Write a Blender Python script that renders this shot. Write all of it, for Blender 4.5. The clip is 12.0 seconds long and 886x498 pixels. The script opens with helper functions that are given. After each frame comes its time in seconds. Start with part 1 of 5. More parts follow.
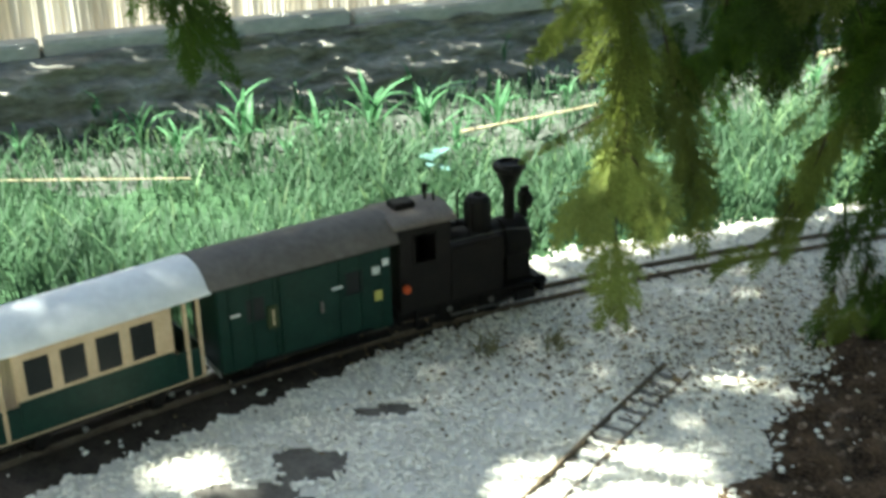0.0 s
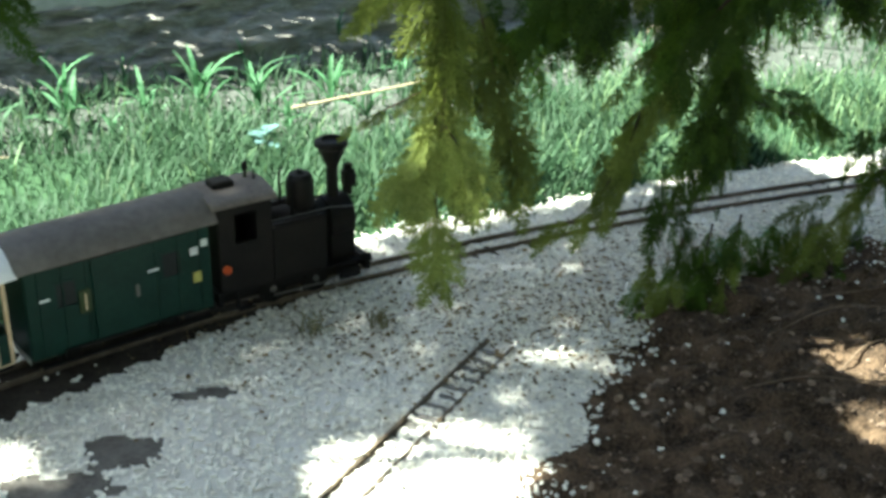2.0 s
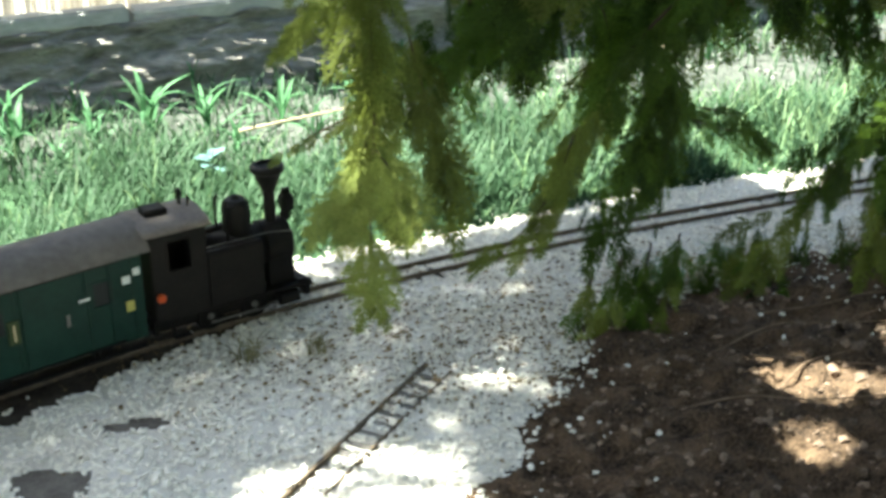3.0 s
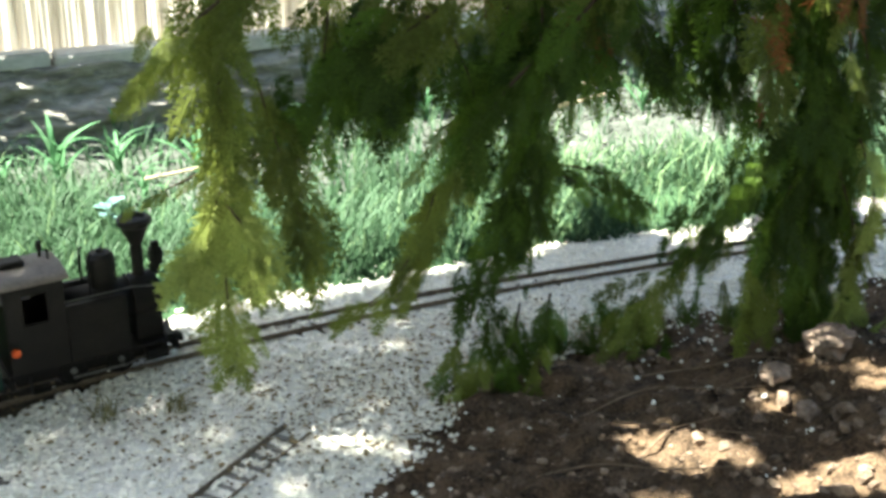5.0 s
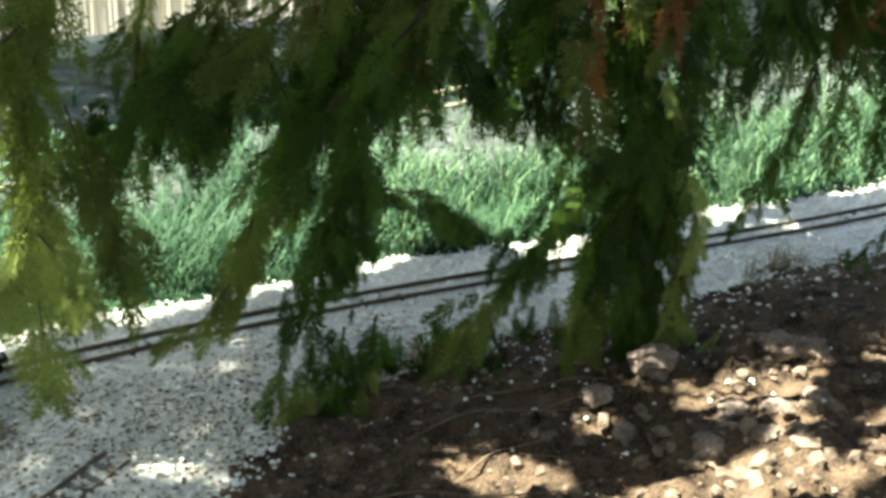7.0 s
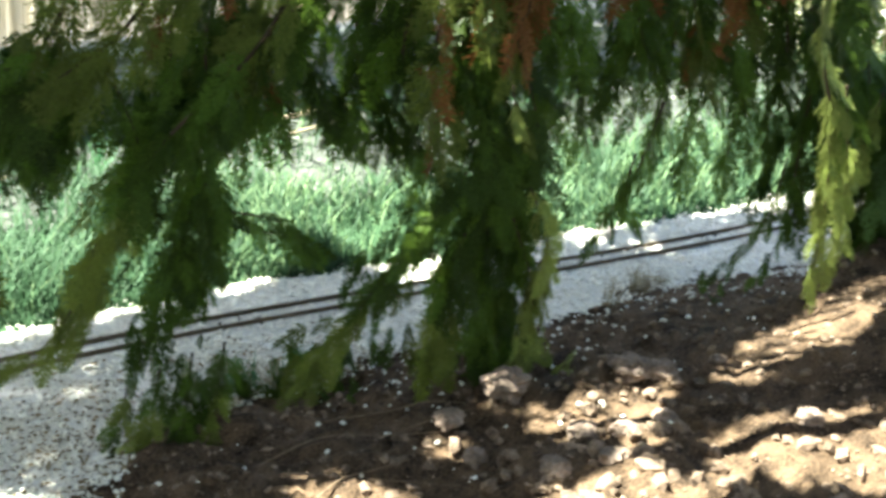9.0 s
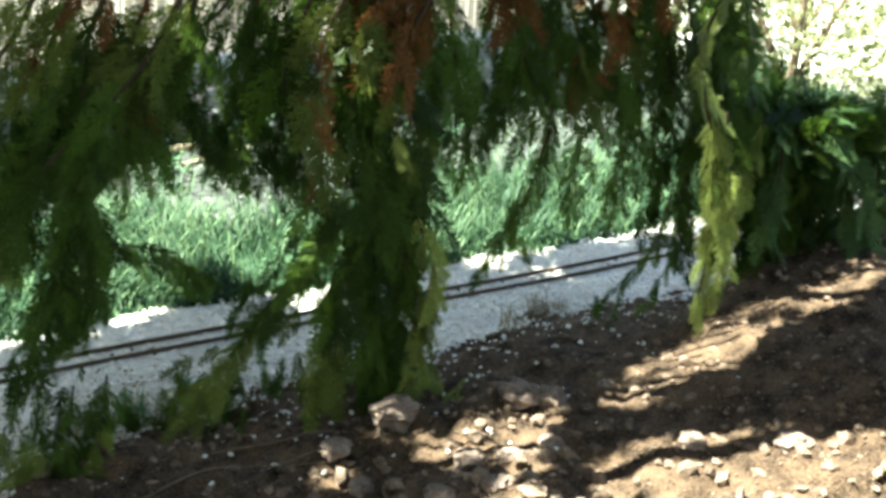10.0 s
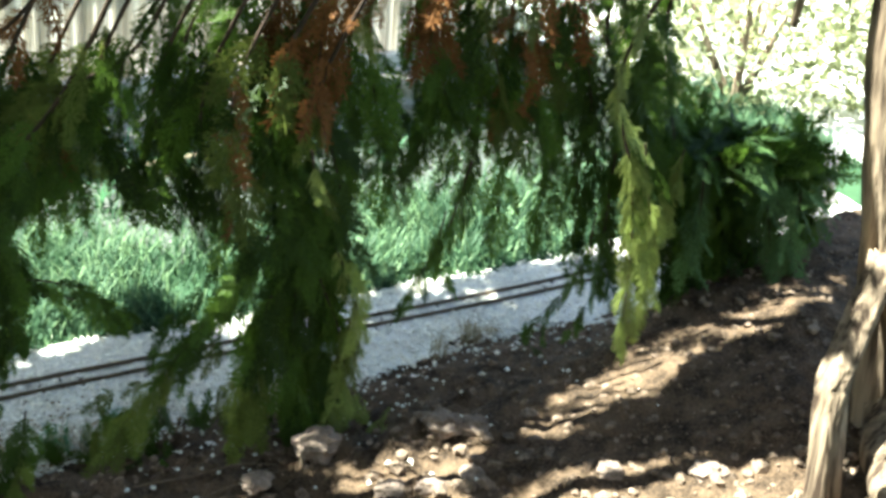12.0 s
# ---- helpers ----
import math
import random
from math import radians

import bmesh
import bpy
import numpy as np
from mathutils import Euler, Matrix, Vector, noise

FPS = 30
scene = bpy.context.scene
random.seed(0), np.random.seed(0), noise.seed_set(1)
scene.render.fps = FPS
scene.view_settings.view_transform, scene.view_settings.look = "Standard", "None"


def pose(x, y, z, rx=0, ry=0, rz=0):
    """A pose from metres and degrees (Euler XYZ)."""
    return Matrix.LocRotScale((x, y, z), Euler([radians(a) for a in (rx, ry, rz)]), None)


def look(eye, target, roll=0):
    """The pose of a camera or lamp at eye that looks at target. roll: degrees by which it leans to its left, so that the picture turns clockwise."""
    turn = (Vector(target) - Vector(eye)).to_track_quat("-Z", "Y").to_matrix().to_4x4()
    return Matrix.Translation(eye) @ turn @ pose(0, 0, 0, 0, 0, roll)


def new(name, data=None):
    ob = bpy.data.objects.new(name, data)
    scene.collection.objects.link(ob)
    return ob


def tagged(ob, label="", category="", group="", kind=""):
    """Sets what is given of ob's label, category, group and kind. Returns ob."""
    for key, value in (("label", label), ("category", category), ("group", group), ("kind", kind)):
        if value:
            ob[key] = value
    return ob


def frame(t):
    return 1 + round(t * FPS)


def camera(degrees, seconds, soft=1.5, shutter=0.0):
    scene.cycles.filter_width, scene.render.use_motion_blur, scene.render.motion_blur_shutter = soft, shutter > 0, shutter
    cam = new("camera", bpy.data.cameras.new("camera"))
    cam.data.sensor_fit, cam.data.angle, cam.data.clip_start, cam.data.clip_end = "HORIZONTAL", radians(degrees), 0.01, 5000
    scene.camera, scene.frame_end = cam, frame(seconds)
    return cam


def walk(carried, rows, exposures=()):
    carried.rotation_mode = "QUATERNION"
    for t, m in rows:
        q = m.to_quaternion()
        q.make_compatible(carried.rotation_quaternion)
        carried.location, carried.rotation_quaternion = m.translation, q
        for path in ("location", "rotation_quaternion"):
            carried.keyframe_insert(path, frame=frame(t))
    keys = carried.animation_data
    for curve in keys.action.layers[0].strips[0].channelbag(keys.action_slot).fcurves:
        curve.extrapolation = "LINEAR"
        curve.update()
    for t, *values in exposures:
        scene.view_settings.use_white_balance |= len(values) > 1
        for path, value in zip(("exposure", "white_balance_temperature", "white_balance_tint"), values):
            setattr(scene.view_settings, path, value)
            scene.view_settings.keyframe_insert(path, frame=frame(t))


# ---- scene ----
cam = camera(38.4, 12.0, soft=3.4, shutter=0.5)
# seconds, place, pitch, lean, yaw
ROWS = [
    (0.0, 0.008, 0.005, 0.998, -23.83, 1.18, 0.00),
    (0.5, 0.050, 0.017, 1.011, -25.44, 0.34, -0.42),
    (1.0, 0.070, 0.021, 1.004, -24.88, 0.10, -2.88),
    (1.5, 0.072, 0.013, 0.996, -25.73, -0.76, -5.07),
    (2.0, 0.073, 0.021, 0.997, -25.05, -0.61, -5.99),
    (2.5, 0.103, 0.026, 1.000, -24.88, 0.10, -7.06),
    (4.5, 0.346, 0.060, 1.014, -22.60, -0.15, -5.97),
    (5.0, 0.398, 0.060, 1.016, -22.72, -0.34, -5.97),
    (5.5, 0.444, 0.062, 1.021, -22.76, -0.06, -7.04),
    (6.0, 0.492, 0.064, 1.044, -23.19, -0.23, -8.20),
    (6.5, 0.520, 0.051, 1.065, -23.12, -0.34, -8.81),
    (7.0, 0.554, 0.071, 1.078, -23.52, -1.61, -9.19),
    (7.5, 0.562, 0.066, 1.094, -23.38, -2.13, -9.88),
    (9.5, 0.670, 0.069, 1.089, -22.05, -3.75, -14.90),
    (10.0, 0.709, 0.049, 1.102, -21.37, -3.88, -16.19),
    (10.5, 0.735, 0.034, 1.105, -21.17, -3.57, -16.60),
    (11.0, 0.757, 0.036, 1.127, -21.43, -3.82, -17.45),
    (11.5, 0.777, 0.024, 1.142, -20.81, -3.58, -17.83),
    (12.0, 0.784, 0.029, 1.152, -21.02, -3.97, -17.58),
]
EXPOSURES = [(0, 2.74, 6200, -6), (0.5, 2.64, 6100, -7), (1.0, 2.6, 6000, -8), (1.5, 2.67, 6100, -8), (2.0, 2.79, 6050, -5), (2.5, 2.94, 6150, -2),
             (4.5, 3.39, 6500, 3), (5.0, 3.24, 6400, 1), (5.5, 3.24, 6400, -1), (6.0, 3.0, 6350, -4), (6.5, 2.72, 6250, -5), (7.5, 2.90, 6400, -1),
             (9.5, 3.26, 6250, -1), (10.0, 2.97, 6150, -3), (10.5, 2.85, 6050, -4), (11.0, 2.9, 5950, -5), (12.0, 3.05, 5950, -4)]
walk(cam, [(t, pose(x, y, z, 90 + pitch, lean, yaw)) for t, x, y, z, pitch, lean, yaw in ROWS], EXPOSURES)

# ---- light ----
SUN_WAY = Vector((-0.45, 0.13, 0.88)).normalized()      # towards the sun
world = bpy.data.worlds.new("world")
scene.world = world
world.use_nodes = True
wn = world.node_tree
sky = wn.nodes.new("ShaderNodeTexSky")
sky.sky_type = "NISHITA"
sky.sun_disc = False
sky.dust_density = 1.4
sky.sun_elevation = math.asin(SUN_WAY.z)
sky.sun_rotation = math.atan2(SUN_WAY.x, SUN_WAY.y)
wn.links.new(sky.outputs[0], wn.nodes["Background"].inputs[0])
wn.nodes["Background"].inputs[1].default_value = 0.050
sun = new("sun", bpy.data.lights.new("sun", "SUN"))
sun.data.energy = 5.0
sun.data.angle = radians(0.6)
sun.data.color = (1.0, 0.95, 0.86)
sun.matrix_world = look((0, 0, 0), -SUN_WAY)


# ---- materials ----
def material(name, dark, light, rough=0.8, scale=30.0, bump=0.3, metal=0.0, fine=6.0, spread=0.0, island=False,
             stretch=(1, 1, 1), translucent=0.0, contrast=(0.3, 0.7), bump_size=0.004, spec=0.2):
    """Two tones mixed by coarse and fine noise, with relief; spread varies the value from object (or island) to object."""
    m = bpy.data.materials.new(name)
    m.use_nodes = True
    nt = m.node_tree
    b = nt.nodes["Principled BSDF"]
    co = nt.nodes.new("ShaderNodeTexCoord")
    mp = nt.nodes.new("ShaderNodeMapping")
    mp.inputs["Scale"].default_value = stretch
    nt.links.new(co.outputs["Object"], mp.inputs[0])
    n1 = nt.nodes.new("ShaderNodeTexNoise")
    n1.inputs["Scale"].default_value = scale
    n1.inputs["Detail"].default_value = 5
    n2 = nt.nodes.new("ShaderNodeTexNoise")
    n2.inputs["Scale"].default_value = scale * fine
    n2.inputs["Detail"].default_value = 3
    nt.links.new(mp.outputs[0], n1.inputs["Vector"])
    nt.links.new(mp.outputs[0], n2.inputs["Vector"])
    add = nt.nodes.new("ShaderNodeMath")
    add.operation = "MULTIPLY_ADD"
    add.inputs[1].default_value = 0.45
    nt.links.new(n2.outputs[0], add.inputs[0])
    half = nt.nodes.new("ShaderNodeMath")
    half.operation = "MULTIPLY"
    half.inputs[1].default_value = 0.55
    nt.links.new(n1.outputs[0], half.inputs[0])
    nt.links.new(half.outputs[0], add.inputs[2])
    ramp = nt.nodes.new("ShaderNodeValToRGB")
    ramp.color_ramp.elements[0].position, ramp.color_ramp.elements[1].position = contrast
    ramp.color_ramp.elements[0].color = (*dark, 1)
    ramp.color_ramp.elements[1].color = (*light, 1)
    nt.links.new(add.outputs[0], ramp.inputs[0])
    colour = ramp.outputs[0]
    if spread:
        if island:
            src = nt.nodes.new("ShaderNodeNewGeometry").outputs["Random Per Island"]
        else:
            src = nt.nodes.new("ShaderNodeObjectInfo").outputs["Random"]
        rng = nt.nodes.new("ShaderNodeMapRange")
        rng.inputs[3].default_value = 1 - spread
        rng.inputs[4].default_value = 1 + spread * 0.6
        nt.links.new(src, rng.inputs[0])
        hsv = nt.nodes.new("ShaderNodeHueSaturation")
        nt.links.new(rng.outputs[0], hsv.inputs["Value"])
        nt.links.new(colour, hsv.inputs["Color"])
        colour = hsv.outputs[0]
    nt.links.new(colour, b.inputs["Base Color"])
    b.inputs["Roughness"].default_value = rough
    b.inputs["Metallic"].default_value = metal
    b.inputs["Specular IOR Level"].default_value = spec
    if bump:
        bp = nt.nodes.new("ShaderNodeBump")
        bp.inputs["Strength"].default_value = bump
        bp.inputs["Distance"].default_value = bump_size
        nt.links.new(add.outputs[0], bp.inputs["Height"])
        nt.links.new(bp.outputs[0], b.inputs["Normal"])
    if translucent:
        tr = nt.nodes.new("ShaderNodeBsdfTranslucent")
        nt.links.new(colour, tr.inputs[0])
        mix = nt.nodes.new("ShaderNodeMixShader")
        mix.inputs[0].default_value = translucent
        nt.links.new(b.outputs[0], mix.inputs[1])
        nt.links.new(tr.outputs[0], mix.inputs[2])
        nt.links.new(mix.outputs[0], nt.nodes["Material Output"].inputs[0])
    return m


SOIL = material("soil", (0.006, 0.004, 0.0025), (0.205, 0.135, 0.082), 0.95, 22, 1.0, fine=9, bump_size=0.014, contrast=(0.34, 0.72))
LITTER = material("litter", (0.10, 0.07, 0.036), (0.36, 0.27, 0.15), 0.9, 60, 0.3, spread=0.5, island=True)
DAMP = material("damp_earth", (0.075, 0.066, 0.057), (0.19, 0.172, 0.15), 0.9, 30, 0.6)
TURF = material("turf", (0.018, 0.042, 0.018), (0.05, 0.098, 0.044), 0.95, 18, 0.8, fine=7, bump_size=0.01)
STONY = material("stony_ground", (0.025, 0.030, 0.023), (0.115, 0.125, 0.108), 0.95, 30, 1.0, fine=5, bump_size=0.01)
GREYSTONE = material("grey_stone", (0.05, 0.055, 0.045), (0.26, 0.265, 0.235), 0.9, 40, 0.5, spread=0.5, island=True)
# dark earth beside the track, with the train's shade put into its colour
SHADED_BED = material("shaded_track_bed", (0.022, 0.017, 0.013), (0.085, 0.070, 0.056), 0.9, 30, 0.6)
BED = material("gravel_bed", (0.60, 0.57, 0.50), (0.82, 0.79, 0.72), 0.9, 90, 0.8, fine=4, bump_size=0.006)
STONE = material("limestone", (0.77, 0.73, 0.63), (0.95, 0.92, 0.82), 0.85, 25, 0.4, spread=0.16, island=True)
CLOD = material("clod", (0.018, 0.011, 0.007), (0.38, 0.275, 0.195), 0.95, 50, 0.8, spread=0.35, island=True)
ROCK = material("rock", (0.06, 0.043, 0.032), (0.40, 0.30, 0.235), 0.9, 25, 0.8)
GRASS = material("grass", (0.042, 0.088, 0.043), (0.100, 0.178, 0.096), 0.6, 9, 0, spread=0.28, island=True, translucent=0.4)
PALE_GRASS = material("pale_grass", (0.10, 0.18, 0.075), (0.21, 0.30, 0.15), 0.6, 9, 0, spread=0.4, island=True, translucent=0.3)
BLADE = material("broad_blade", (0.06, 0.165, 0.075), (0.145, 0.30, 0.14), 0.5, 30, 0.1, spread=0.35, translucent=0.4)
BLUELEAF = material("glaucous_leaf", (0.06, 0.125, 0.115), (0.12, 0.21, 0.20), 0.5, 40, 0.1)
STRAW = material("straw", (0.28, 0.23, 0.14), (0.50, 0.43, 0.28), 0.7, 60, 0.3, stretch=(1, 1, 0.2), spread=0.2)
OLIVE_STRAW = material("drying_grass", (0.17, 0.15, 0.07), (0.36, 0.33, 0.18), 0.7, 40, 0.1, spread=0.3, translucent=0.25)
BANK = material("weathered_bank", (0.13, 0.125, 0.105), (0.42, 0.40, 0.35), 0.95, 11, 1.0, fine=5, stretch=(0.45, 1, 1.5), bump_size=0.03, contrast=(0.34, 0.68))
EDGING = material("grey_edging", (0.36, 0.36, 0.34), (0.62, 0.61, 0.58), 0.9, 18, 0.5, stretch=(0.4, 1, 1))
CANE = material("split_cane", (0.52, 0.46, 0.37), (0.82, 0.76, 0.66), 0.6, 14, 0.3, stretch=(1, 1, 0.08), spread=0.35, translucent=0.5)
BARK = material("bark", (0.05, 0.033, 0.022), (0.37, 0.275, 0.185), 0.9, 24, 1.0, fine=4, stretch=(1, 1, 0.10), contrast=(0.38, 0.62), bump_size=0.012)
DRY = material("dry_twig", (0.09, 0.062, 0.04), (0.25, 0.18, 0.12), 0.85, 60, 0.4)
RENDER = material("wall_render", (0.17, 0.175, 0.175), (0.24, 0.245, 0.245), 0.9, 6, 0.4)
TWIG = material("twig", (0.03, 0.02, 0.014), (0.085, 0.058, 0.04), 0.9, 60, 0.5)
LEAF = material("conifer_green", (0.034, 0.070, 0.009), (0.125, 0.20, 0.025), 0.45, 25, 0, spread=0.6, translucent=0.5)
# darker copy of conifer_green: the shade inside the foliage put into the colour
LEAF_SHADE = material("conifer_shade_green", (0.020, 0.046, 0.006), (0.080, 0.138, 0.017), 0.5, 25, 0, spread=0.5, translucent=0.45)
LEAF_OLIVE = material("conifer_olive", (0.085, 0.115, 0.018), (0.25, 0.29, 0.06), 0.5, 25, 0, spread=0.45, translucent=0.5)
LEAF_YELLOW = material("conifer_yellow_green", (0.18, 0.23, 0.05), (0.46, 0.52, 0.15), 0.5, 25, 0, spread=0.4, translucent=0.5)
LEAF_FRESH = material("conifer_fresh_green", (0.07, 0.14, 0.045), (0.21, 0.33, 0.12), 0.5, 25, 0, spread=0.5, translucent=0.5)
LEAF_BROWN = material("conifer_dead", (0.08, 0.032, 0.010), (0.29, 0.125, 0.036), 0.7, 25, 0, spread=0.4, translucent=0.25)
LEAF_PALE = material("shrub_pale", (0.17, 0.20, 0.08), (0.48, 0.48, 0.27), 0.5, 20, 0, spread=0.5, island=True, translucent=0.45)
BLACK = material("loco_black", (0.004, 0.0035, 0.003), (0.014, 0.011, 0.009), 0.6, 25, 0.15)
LOCO_ROOF = material("loco_roof", (0.10, 0.082, 0.07), (0.20, 0.17, 0.145), 0.6, 30, 0.2)
STEEL = material("rod_steel", (0.10, 0.095, 0.09), (0.25, 0.24, 0.22), 0.4, 60, 0.2, metal=0.8)
RED = material("red_lamp", (0.40, 0.05, 0.015), (0.62, 0.11, 0.03), 0.35, 60, 0)
GREEN = material("coach_green", (0.004, 0.019, 0.013), (0.009, 0.038, 0.026), 0.45, 20, 0.1)
GREY_ROOF = material("coach_roof_grey", (0.08, 0.07, 0.062), (0.17, 0.15, 0.135), 0.6, 12, 0.15)
WHITE_ROOF = material("coach_roof_white", (0.62, 0.62, 0.62), (0.80, 0.80, 0.80), 0.5, 12, 0.1)
CREAM = material("coach_cream", (0.45, 0.33, 0.20), (0.62, 0.48, 0.32), 0.55, 25, 0.1)
WHITE = material("white_paint", (0.6, 0.6, 0.57), (0.8, 0.8, 0.77), 0.6, 40, 0)
CREST = material("olive_panel", (0.022, 0.035, 0.012), (0.06, 0.075, 0.03), 0.6, 60, 0)
YELLOW = material("yellow_crest", (0.36, 0.33, 0.08), (0.55, 0.48, 0.14), 0.6, 60, 0)
GLASS = material("dark_glass", (0.006, 0.008, 0.008), (0.014, 0.017, 0.017), 0.3, 20, 0, spec=0.25)
RAIL = material("rail_brown", (0.08, 0.062, 0.046), (0.23, 0.18, 0.128), 0.5, 40, 0.2, metal=0.3)
DUSTY = material("dusty_sleeper", (0.11, 0.10, 0.088), (0.28, 0.26, 0.235), 0.9, 60, 0.4)
SLEEPER = material("sleeper", (0.03, 0.022, 0.016), (0.085, 0.065, 0.05), 0.85, 60, 0.4)


# ---- mesh helpers ----
def link(name, bm, mat, parent=None, smooth=False):
    me = bpy.data.meshes.new(name)
    bm.normal_update()
    bm.to_mesh(me)
    bm.free()
    me.materials.append(mat)
    if smooth:
        me.shade_smooth()
    ob = new(name, me)
    ob.parent = parent
    return ob


def part(name, bm, mat, parent, label="", smooth=False):
    return tagged(link(name, bm, mat, parent, smooth), label)


def from_arrays(name, verts, faces, mat, parent=None, smooth=False):
    me = bpy.data.meshes.new(name)
    me.from_pydata([tuple(v) for v in verts], [], [tuple(q) for q in faces])
    me.materials.append(mat)
    if smooth:
        me.shade_smooth()
    ob = new(name, me)
    ob.parent = parent
    return ob


def box(bm, x0, x1, y0, y1, z0, z1, bevel=0.0):
    got = bmesh.ops.create_cube(bm, size=1.0, matrix=Matrix.Translation(((x0 + x1) / 2, (y0 + y1) / 2, (z0 + z1) / 2)) @ Matrix.Diagonal((x1 - x0, y1 - y0, z1 - z0, 1)))
    if bevel:
        edges = list({e for v in got["verts"] for e in v.link_edges})
        bmesh.ops.bevel(bm, geom=edges, offset=bevel, segments=2, affect="EDGES")
    return bm


def slab(x0, x1, y0, y1, z0, z1, bevel=0.0015):
    return box(bmesh.new(), x0, x1, y0, y1, z0, z1, bevel)


def turned(profile, axis="z", at=(0, 0, 0), n=20):
    """A body of revolution; profile: (along, radius) pairs."""
    bm = bmesh.new()
    rings = []
    for h, r in profile:
        ring = []
        for k in range(n):
            a = 2 * math.pi * k / n
            u, v = r * math.cos(a), r * math.sin(a)
            p = {"z": (u, v, h), "x": (h, u, v), "y": (v, h, u)}[axis]
            ring.append(bm.verts.new((p[0] + at[0], p[1] + at[1], p[2] + at[2])))
        rings.append(ring)
    for a, b in zip(rings, rings[1:]):
        for k in range(n):
            bm.faces.new((a[k], a[(k + 1) % n], b[(k + 1) % n], b[k]))
    bm.faces.new(rings[0][::-1])
    bm.faces.new(rings[-1])
    return bm


def tube(points, radii, n=8, rough=0.0, seed=0):
    """A tapered tube along points."""
    rnd = random.Random(seed)
    bm = bmesh.new()
    pts = [Vector(p) for p in points]
    rings = []
    for i, p in enumerate(pts):
        tan = (pts[min(i + 1, len(pts) - 1)] - pts[max(i - 1, 0)]).normalized()
        side = tan.cross(Vector((0.31, 0.87, 0.38))).normalized()
        up = tan.cross(side)
        ring = []
        for k in range(n):
            a = 2 * math.pi * k / n
            r = radii[i] * (1 + rough * (rnd.random() - 0.5))
            ring.append(bm.verts.new(p + side * (r * math.cos(a)) + up * (r * math.sin(a))))
        rings.append(ring)
    for a, b in zip(rings, rings[1:]):
        for k in range(n):
            bm.faces.new((a[k], a[(k + 1) % n], b[(k + 1) % n], b[k]))
    bm.faces.new(rings[0][::-1])
    bm.faces.new(rings[-1])
    return bm


def smooth_path(points, n):
    """Catmull-Rom through the points."""
    p = [Vector(q) for q in points]
    p = [2 * p[0] - p[1], *p, 2 * p[-1] - p[-2]]
    out = []
    for i in range(1, len(p) - 2):
        for k in range(n):
            u = k / n
            a, b, c, d = p[i - 1], p[i], p[i + 1], p[i + 2]
            out.append(0.5 * ((2 * b) + (c - a) * u + (2 * a - 5 * b + 4 * c - d) * u * u + (3 * b - a - 3 * c + d) * u ** 3))
    return out + [p[-2]]


def step(a, b, v):
    u = np.clip((v - a) / (b - a), 0, 1)
    return u * u * (3 - 2 * u)


# ---- the lie of the land ----
def track_y(x):
    """Centre line of the main track."""
    x = np.clip(x, -1.6, 3.2)
    s = 0.1474 * x * x - 0.3864 * x + 0.5119
    return 0.04914 * x ** 3 - 0.19322 * x * x + 0.51191 * x + 1.9912 - 0.0225 * np.sqrt(1 + s * s)


def far_edge(x):
    """Where the ballast ends and the grass begins."""
    return track_y(x) + 0.155 + 0.012 * np.sin(9 * x) + 0.008 * np.sin(23 * x + 1)


def behind_grass(x, y):
    """Above zero on the pale stony ground between the grass and the bank."""
    edge = np.interp(x, [-1.3, -0.85, -0.5, 0.0, 0.45, 1.05, 2.0, 3.0], [2.52, 2.60, 2.68, 2.72, 2.79, 2.92, 3.16, 3.50])
    return np.minimum((y - edge + 0.05 * np.sin(7 * x) + 0.03 * np.sin(17 * x + 2)) / 0.12, np.minimum((x + 1.4) / 0.2, (3.1 - x) / 0.2))


def shaded_bed(x, y):
    """Above zero on the dark strip beside the track: no ballast, and the train's shade painted in."""
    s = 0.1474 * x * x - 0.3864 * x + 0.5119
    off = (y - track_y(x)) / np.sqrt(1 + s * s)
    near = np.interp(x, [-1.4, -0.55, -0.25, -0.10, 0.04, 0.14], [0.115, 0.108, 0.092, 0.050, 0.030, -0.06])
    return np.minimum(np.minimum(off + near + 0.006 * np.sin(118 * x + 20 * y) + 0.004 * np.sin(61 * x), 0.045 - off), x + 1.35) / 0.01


def bank_foot(x):
    return 3.20 + 0.34 * x


def soil_depth(x, y):
    """How far a place lies inside the dug soil (minus: outside), with a ragged edge."""
    return plain_depth(x, y) + 0.018 * np.sin(31 * x + 3 * y) + 0.014 * np.sin(47 * y - 9 * x)


def plain_depth(x, y):
    left = np.interp(y, [0.9, 1.37, 1.45, 1.57, 1.69, 1.80, 1.95], [0.12, 0.33, 0.38, 0.46, 0.53, 0.58, 0.62])
    top = np.interp(x, [0.5, 0.58, 0.83, 1.0, 1.45, 1.55, 1.75, 2.05, 2.6, 4.0], [1.86, 1.90, 2.0, 2.075, 2.225, 2.30, 2.37, 2.41, 2.52, 3.0])
    return np.minimum(x - left, top - y)


def height(x, y):
    d = plain_depth(x, y)
    rise = 0.09 * step(0.75, 1.5, x) * step(0.0, 0.34, d)
    q = (y - 1.784 - 0.5 * (x - 1.567)) / 1.118             # behind the ridge's crest
    ridge = 0.20 * step(1.42, 2.25, x) * step(0.18, -0.01, q) * (1 - 0.35 * step(0.05, 0.6, -q)) * step(0.2, 1.3, y)
    far = 0.02 * step(2.5, 3.1, y - 0.3 * x)
    return rise + ridge + far + 0.02 * step(0, 0.1, d) * step(0.3, 0.7, x)


